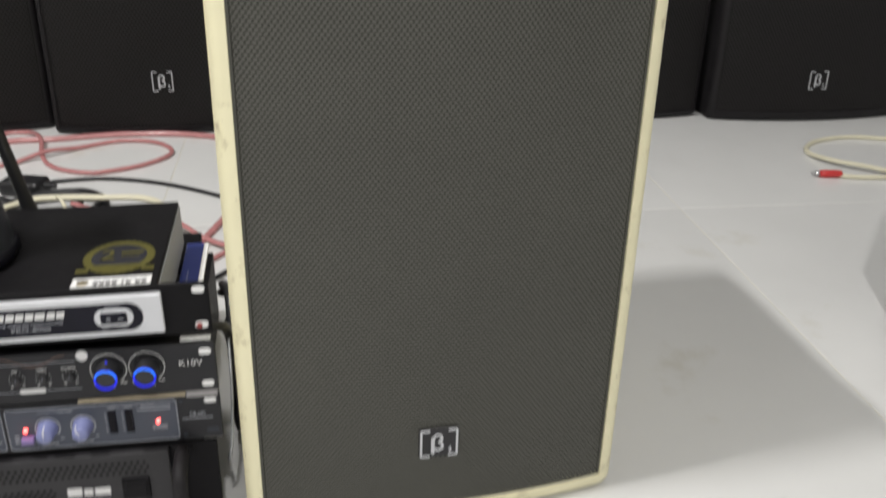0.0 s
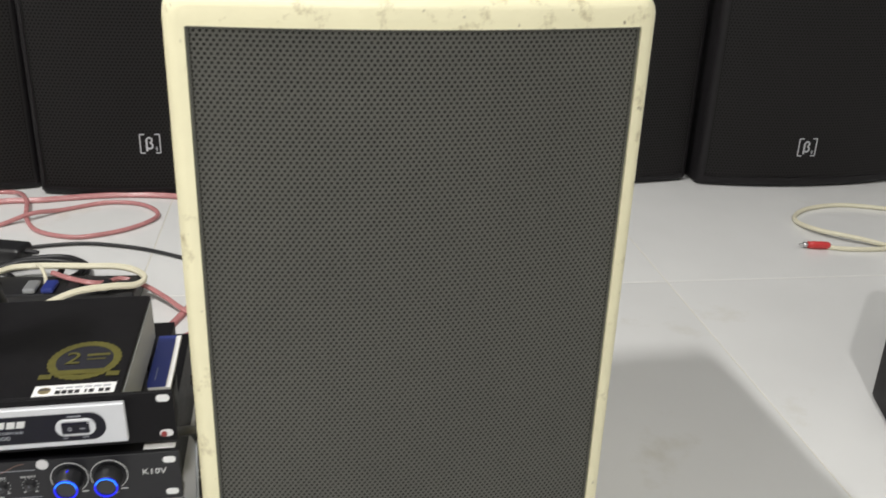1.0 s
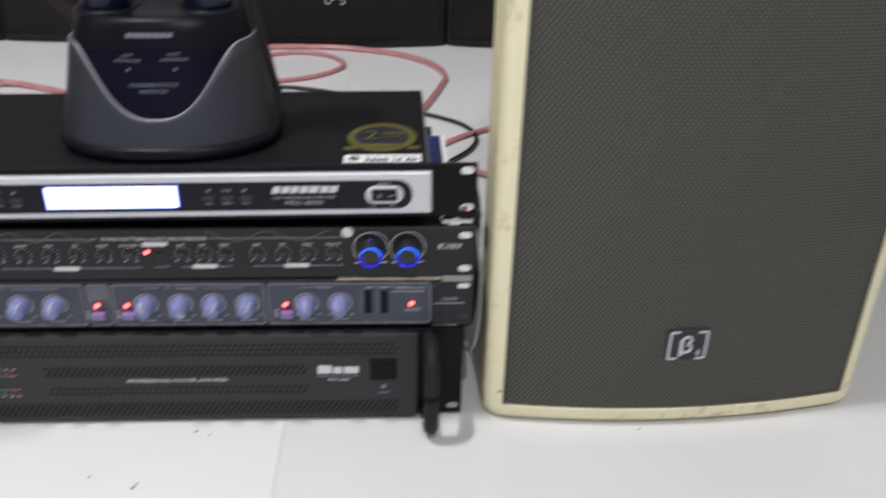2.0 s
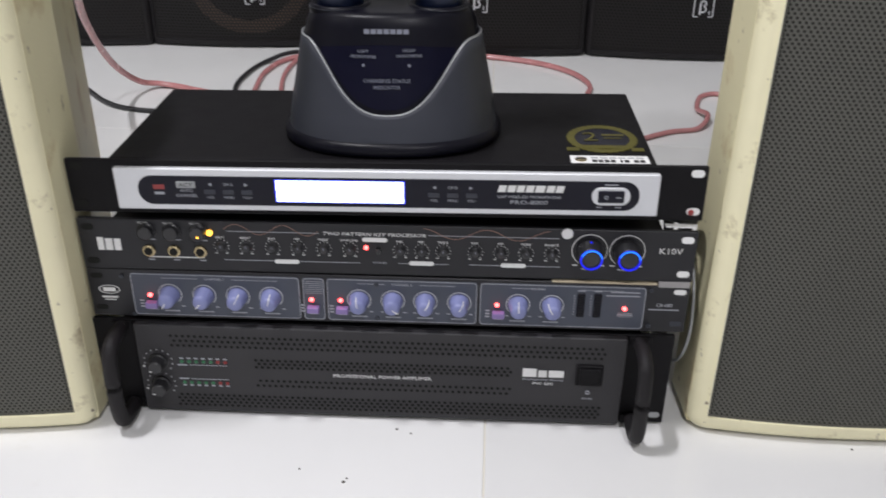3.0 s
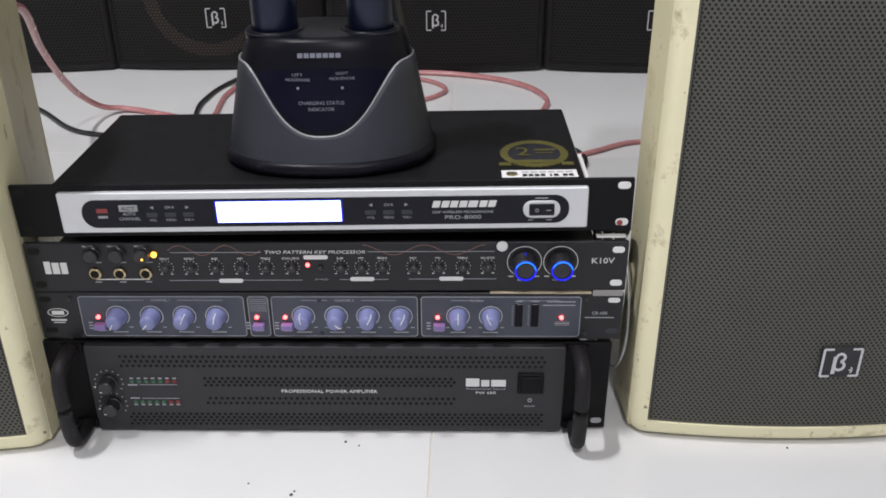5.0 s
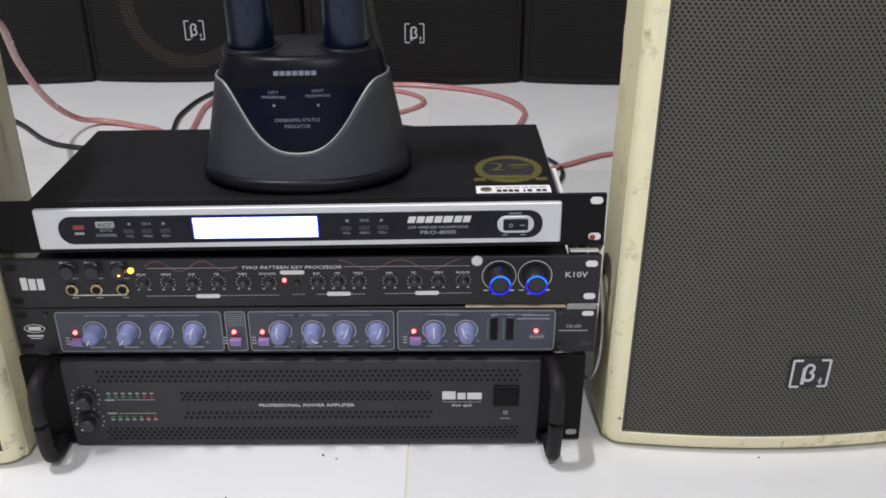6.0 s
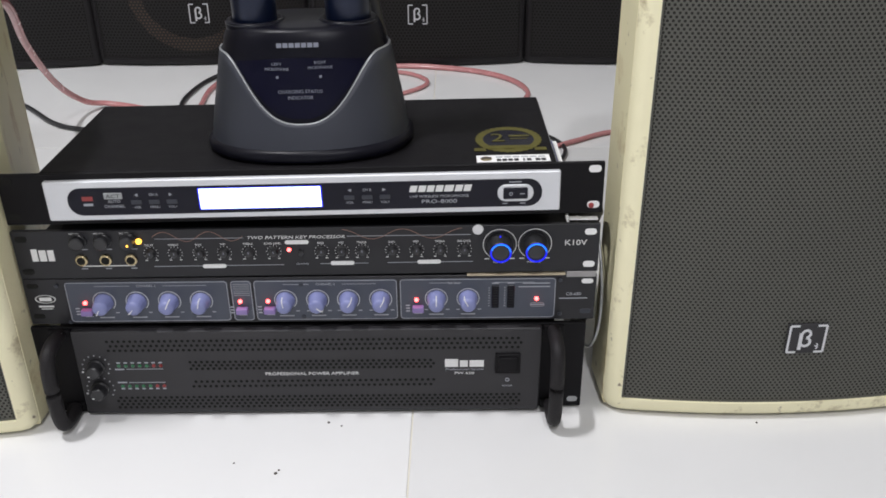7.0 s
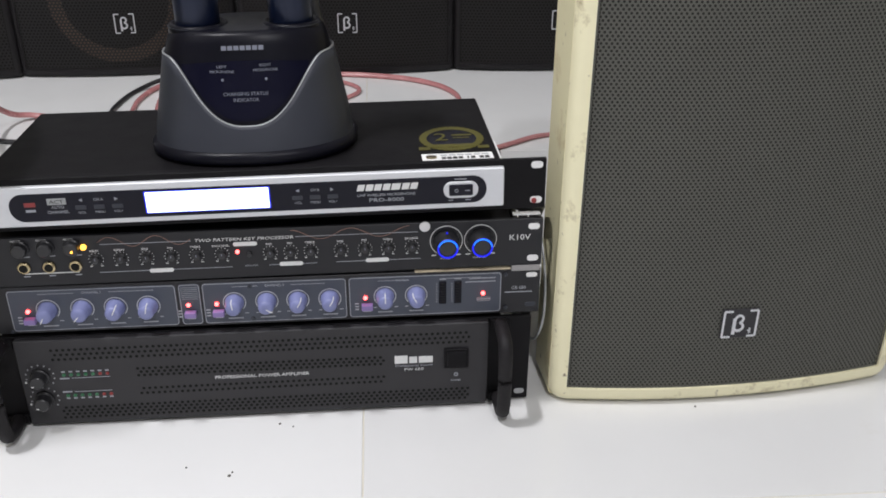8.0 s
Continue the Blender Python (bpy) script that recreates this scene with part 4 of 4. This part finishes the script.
bm = bmesh.new()
cols = []
for i in range(33):
    x = -0.050 + 0.100 * i / 32
    u = min(1.0, abs(x) / 0.0665) ** 1.35
    lo, hi = 0.0345 + 0.0495 * (3 * u * u - 2 * u ** 3), 0.0800 - 0.004 * (x / 0.05) ** 2
    cols.append([bm.verts.new((x, core_y(x, lo + (hi - lo) * k / 7) - 0.0007, lo + (hi - lo) * k / 7)) for k in range(8)])
for a, b in zip(cols, cols[1:]):
    for k in range(7):
        bm.faces.new((a[k], b[k], b[k + 1], a[k + 1]))
face = part("status_window", bm, M_WINDOW, ch, "glossy dark status window", True)
for nm, x, z, sz, wd in (("LEFT", -0.0175, 0.0755, 0.0030, 0.008), ("MICROPHONE", -0.0175, 0.0718, 0.0030, 0.0190), ("RIGHT", 0.0165, 0.0762, 0.0030, 0.009), ("MICROPHONE", 0.0165, 0.0725, 0.0030, 0.0190),
                         ("CHARGING STATUS", 0.0, 0.0550, 0.0038, 0.035), ("INDICATOR", 0.0, 0.0505, 0.0038, 0.020)):
    t = lettering("lettering", nm, x, z, sz, face, M_FAINT, core_y(x, z) - 0.0013, wd)
    t.matrix_basis = pose(x, core_y(x, z) - 0.0013, z, 78, 0, math.degrees(math.atan2(core_y(x + 0.004, z) - core_y(x - 0.004, z), 0.008)))
for x in (-0.0175, 0.0165):
    part("status_lamp", lathe_y(x, 0.0656, [(0.0011, 0.001), (0.0011, -0.0012), (0.0007, -0.0015)], 14, y0=core_y(x, 0.0656)), M_FAINT, face, "small unlit status lamp")
for i in range(7):
    bm = bx(-0.0019, 0.0019, -0.0004, 0.0004, -0.0017, 0.0017)
    mk = part("mark_block", bm, M_FAINT, ch, "grey maker's block")
    mk.matrix_basis = pose(-0.0146 + 0.0048 * i, core_y(0, 0.0895) - 0.0004, 0.0895, -9, 0, 0)
for x in (-0.0385, 0.0365):
    part("cradle_rim", lathe_z(x, 0.004, [(0.0235, 0.094), (0.0240, 0.1005), (0.0225, 0.1025), (0.0195, 0.1025), (0.0190, 0.098)], 32), M_CHARB, ch, "black cradle rim", True)
    # the rim's front highlight, drawn as a thin grey arc
    part("cradle_edge", arc_z(x, 0.004, 0.0236, 0.0241, 185, 355, 0.1004, 0.1010), M_CHARG, ch, "cradle rim's highlight drawn as a thin grey arc")
    mic = thing("wireless_microphone", "navy blue wireless microphone standing in the charging base", "microphone", "pair of microphones", CH @ pose(x, 0.004, 0.0905))
    part("handle_body", lathe_z(0, 0, [(0.0165, 0.0), (0.0178, 0.004), (0.0180, 0.06), (0.0192, 0.13), (0.0200, 0.150), (0.0190, 0.156)], 32), M_NAVY, mic, "", True)
    part("handle_band", lathe_z(0, 0, [(0.0187, 0.060), (0.0190, 0.061), (0.0190, 0.072), (0.0187, 0.073)], 32), M_SLATE, mic, "slate grey band")
    part("mesh_head", lathe_z(0, 0, [(0.0200, 0.156), (0.0255, 0.170), (0.0262, 0.176), (0.0255, 0.196), (0.0200, 0.212), (0.0100, 0.219), (0.002, 0.2205)], 32), M_GREY, mic, "round steel mesh head", True)


# ---- wires ----
def wire(name, label, pts, r, m, twin=0.0):
    bm = tube(pts, r)
    if twin:
        tube(pts, r, bm=bm, off=(0, twin, 0.0003))
    return tagged(part(name, bm, m, smooth=True), label, "cable")


R = 0.0042
wire("speaker_wire", "clear pink copper speaker wire looped on the floor",
     [(-0.296, 0.72, R), (-0.306, 0.855, R), (-0.309, 0.957, R), (-0.280, 1.045, R), (-0.203, 1.074, R), (-0.129, 1.078, R), (-0.041, 1.093, R), (0.037, 1.095, R), (0.112, 1.082, R), (0.190, 1.050, R), (0.246, 0.997, R), (0.271, 0.930, R), (0.262, 0.870, R), (0.21, 0.70, R), (0.14, 0.50, R), (0.10, 0.40, 0.03)], R, M_PINK, 0.0075)
wire("speaker_wire", "clear pink copper speaker wire curled in a loop",
     [(-0.23, 0.80, R), (-0.235, 0.905, R), (-0.172, 0.958, R), (-0.126, 0.990, 0.012), (-0.081, 1.027, R), (-0.012, 1.060, R), (0.047, 1.050, R), (0.084, 1.010, R), (0.086, 0.970, R), (0.047, 0.924, R), (-0.002, 0.899, R), (-0.043, 0.894, R), (-0.101, 0.925, R), (-0.134, 0.986, 0.005), (-0.152, 1.062, 0.013), (-0.192, 1.128, R), (-0.25, 1.10, R), (-0.27, 0.92, R), (-0.20, 0.62, R), (-0.10, 0.42, 0.03)], R, M_PINK)
wire("speaker_wire", "clear pink copper speaker wire running to a cream loudspeaker",
     [(0.10, 0.38, 0.04), (0.19, 0.53, R), (0.27, 0.63, R), (0.335, 0.680, R), (0.374, 0.706, R), (0.419, 0.724, R), (0.442, 0.765, 0.012), (0.437, 0.818, R), (0.460, 0.885, R), (0.50, 0.88, R), (0.52, 0.70, R), (0.46, 0.42, 0.03), (0.43, 0.30, 0.08)], R, M_PINK)
wire("speaker_wire", "clear pink copper speaker wire hanging from a cream loudspeaker",
     [(-0.402, 0.27, 0.335), (-0.384, 0.33, 0.300), (-0.390, 0.40, 0.278), (-0.448, 0.55, 0.197), (-0.486, 0.68, 0.118), (-0.500, 0.77, 0.060), (-0.493, 0.835, 0.020), (-0.470, 0.864, 0.008), (-0.418, 0.853, R), (-0.34, 0.80, R), (-0.25, 0.62, R), (-0.12, 0.40, 0.03)], 0.0036, M_PINK, 0.006)
wire("black_cable", "black rubber power cord lying on the floor",
     [(-0.74, 0.98, R), (-0.611, 0.863, R), (-0.534, 0.778, R), (-0.476, 0.746, R), (-0.36, 0.72, R), (-0.20, 0.60, R), (-0.10, 0.45, 0.02)], R, M_BLKW)
wire("black_cable", "black rubber power cord lying on the floor",
     [(-0.16, 0.82, R), (-0.104, 0.850, R), (-0.063, 0.861, R), (-0.013, 0.864, R), (0.041, 0.851, R), (0.095, 0.828, R), (0.153, 0.791, R), (0.21, 0.748, R), (0.252, 0.722, R), (0.286, 0.690, R), (0.303, 0.645, R), (0.293, 0.598, R), (0.26, 0.55, R), (0.18, 0.45, R)], 0.0032, M_BLKW)
wire("black_cable", "black rubber power cord curving over the floor",
     [(-0.20, 0.42, R), (-0.30, 0.66, R), (-0.340, 0.856, R), (-0.341, 0.940, R), (-0.324, 1.019, R), (-0.280, 1.062, 0.012), (-0.225, 1.088, R)], R, M_BLKW)
wire("signal_cable", "ivory signal cable lying behind the rack units",
     [(-0.16, 0.60, 0.020), (-0.125, 0.660, 0.032), (-0.097, 0.696, 0.031), (-0.080, 0.709, 0.031), (-0.042, 0.711, 0.031), (0.021, 0.705, 0.031), (0.068, 0.700, 0.031), (0.098, 0.682, 0.031), (0.114, 0.654, 0.031), (0.102, 0.632, 0.031), (0.071, 0.619, 0.036), (0.02, 0.600, 0.036), (-0.05, 0.55, 0.02)], 0.0034, M_WHTW, 0.0075)
wire("signal_cable", "short ivory cable tie tail on the signal cable",
     [(-0.045, 0.700, 0.040), (-0.036, 0.690, 0.036), (-0.028, 0.672, 0.031), (-0.024, 0.655, 0.030)], 0.0028, M_WHTW)
wire("speaker_wire", "clear pink copper speaker wire behind the amplifier",
     [(-0.02, 0.675, 0.036), (0.010, 0.652, 0.036), (0.040, 0.636, 0.036), (0.060, 0.645, 0.031), (0.078, 0.668, 0.026), (0.113, 0.653, 0.020), (0.147, 0.621, 0.014), (0.178, 0.588, 0.008), (0.235, 0.545, 0.006), (0.285, 0.515, 0.006), (0.33, 0.47, 0.006)], 0.0024, M_PINK, 0.0056)
for pts in ([(-0.13, 0.77, 0.006), (-0.087, 0.790, 0.010), (-0.038, 0.797, 0.010), (-0.008, 0.782, 0.010), (0.014, 0.751, 0.010), (0.012, 0.711, 0.010), (-0.03, 0.66, 0.010)],
            [(-0.15, 0.74, 0.006), (-0.09, 0.765, 0.016), (-0.04, 0.772, 0.014), (0.004, 0.755, 0.010), (0.000, 0.720, 0.010), (-0.05, 0.68, 0.008)],
            [(-0.19, 0.70, 0.006), (-0.12, 0.735, 0.012), (-0.06, 0.745, 0.018), (-0.02, 0.735, 0.018), (-0.03, 0.69, 0.012)],
            [(-0.25, 0.78, 0.006), (-0.18, 0.79, 0.008), (-0.12, 0.74, 0.016), (-0.08, 0.70, 0.014), (-0.09, 0.64, 0.010)]):
    wire("black_cable", "black cord coiled behind the rack units", pts, 0.0046, M_BLKW)
# cords added to stand in for the dark of the gap beside the rack
for k, pts in enumerate(([(0.236, 0.17, 0.15), (0.2475, 0.10, 0.172), (0.2490, 0.07, 0.120), (0.2480, 0.09, 0.040), (0.245, 0.16, 0.006)],
                         [(0.230, 0.21, 0.12), (0.2470, 0.15, 0.150), (0.2485, 0.12, 0.090), (0.2470, 0.14, 0.030), (0.243, 0.22, 0.006)],
                         [(0.228, 0.24, 0.06), (0.2460, 0.19, 0.110), (0.2490, 0.17, 0.060), (0.2475, 0.19, 0.020), (0.244, 0.27, 0.006)])):
    wire("black_cable", "added black cord darkening the gap between the rack units and a loudspeaker", pts, 0.0048, M_BLKW)
# another added cord, keeping the slit below the receiver's ear dark
wire("black_cable", "added black cord darkening the gap under the receiver's ear", [(0.198, 0.12, 0.1875), (0.212, 0.040, 0.1880), (0.226, 0.022, 0.1880), (0.2420, 0.026, 0.1865), (0.2470, 0.060, 0.160), (0.246, 0.12, 0.09)], 0.0044, M_BLKW)
wire("thin_cable", "thin grey cable drooping beside the rack units", [(0.248, 0.05, 0.16), (0.2495, 0.02, 0.125), (0.2475, 0.005, 0.088), (0.243, 0.012, 0.060), (0.240, 0.04, 0.045)], 0.0013, M_GREY)
ad = thing("power_adapter", "black plug-in power adapter behind the receiver", "adapter", "", pose(-0.122, 0.818, 0.0, 0, 0, -16))
part("adapter_body", bx(-0.034, 0.034, -0.022, 0.022, 0.0, 0.026, bev=0.007, seg=3), M_BLKW, ad)
part("cord_relief", lathe_z(0, 0, [(0.005, 0.0), (0.003, 0.02)], 10), M_BLKW, ad)
ad.children[1].matrix_basis = pose(0.034, 0, 0.016, 0, 90, 0)
ps = thing("power_strip", "black power strip with plugs behind the rack units", "power strip", "", pose(-0.010, 0.655, 0.0, 0, 0, -3))
part("strip_body", bx(-0.13, 0.115, -0.032, 0.034, 0.0, 0.026, bev=0.003), M_BLKW, ps)
for x, m, lab in ((-0.085, M_BLKW, "black plug"), (-0.03, M_GREY, "grey plug"), (-0.005, M_BLUE, "blue plug"), (0.028, M_BLKW, "black plug"), (0.07, M_BLKW, "black plug")):
    part("plug", bx(x - 0.009, x + 0.009, -0.030, 0.004, 0.0262, 0.0340, bev=0.003), m, ps, lab)

# audio lead with red plug on the boards
rw = thing("audio_lead", "ivory audio lead with a red plug curled on the floor", "cable")
part("lead", tube([(1.268, 0.748, R), (1.31, 0.736, R), (1.38, 0.734, R), (1.50, 0.765, R), (1.58, 0.82, R), (1.55, 0.895, R), (1.47, 0.940, R), (1.40, 0.953, R), (1.325, 0.930, R), (1.280, 0.880, R), (1.29, 0.818, 0.009), (1.34, 0.768, 0.011), (1.41, 0.732, R), (1.53, 0.715, R), (1.68, 0.735, R)], 0.0045), M_WHTW, rw, "", True)
pl = part("plug_sleeve", lathe_z(0, 0, [(0.0045, 0.0), (0.0068, 0.004), (0.0070, 0.030), (0.0058, 0.040)], 16), M_RED, rw, "red plastic plug sleeve", True)
pl.matrix_basis = pose(1.274, 0.748, 0.0072, 0, -90, -10)
tp = part("plug_tip", lathe_z(0, 0, [(0.0046, 0.0), (0.0046, 0.009), (0.0016, 0.0092), (0.0016, 0.017)], 14), M_STEEL, rw, "steel plug tip", True)
tp.matrix_basis = pose(1.236, 0.7547, 0.0072, 0, -90, -10)

# ---- floor details ----
for x, y, r in ((0.009, -0.018, 0.0013), (0.021, -0.023, 0.0009), (-0.028, -0.084, 0.0016), (-0.026, -0.080, 0.0010), (-0.065, -0.071, 0.0009), (0.389, -0.024, 0.0011)):
    tagged(part("grit_speck", lathe_z(x, y, [(r, 0.0), (r * 0.8, 0.0006), (r * 0.2, 0.001)], 7), M_DIRT), "dark grit speck on the white floor", "dirt", "specks")

# polished floor tiles, 0.83 by 0.80 m, laid a little askew
tile = bx(-0.4138, 0.4138, -0.3993, 0.3993, -0.0040, 0.0, bev=0.0005, seg=1)
tile_mesh = bpy.data.meshes.new("tile")
tile.to_mesh(tile_mesh)
tile.free()
tile_mesh.materials.append(M_FLOOR)
lay = pose(0.081, -0.140, 0, 0, 0, -1.15)
for i in range(-4, 5):
    for j in range(-4, 3):
        m = lay @ Matrix.Translation((0.829 * (i + 0.5), 0.80 * (j + 0.5), 0))
        if -3.3 < m.translation.x < 4.2 and -3.5 < m.translation.y < 2.1:
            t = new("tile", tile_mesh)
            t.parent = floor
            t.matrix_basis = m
            # the tile under the right loudspeaker is toned darker than the others
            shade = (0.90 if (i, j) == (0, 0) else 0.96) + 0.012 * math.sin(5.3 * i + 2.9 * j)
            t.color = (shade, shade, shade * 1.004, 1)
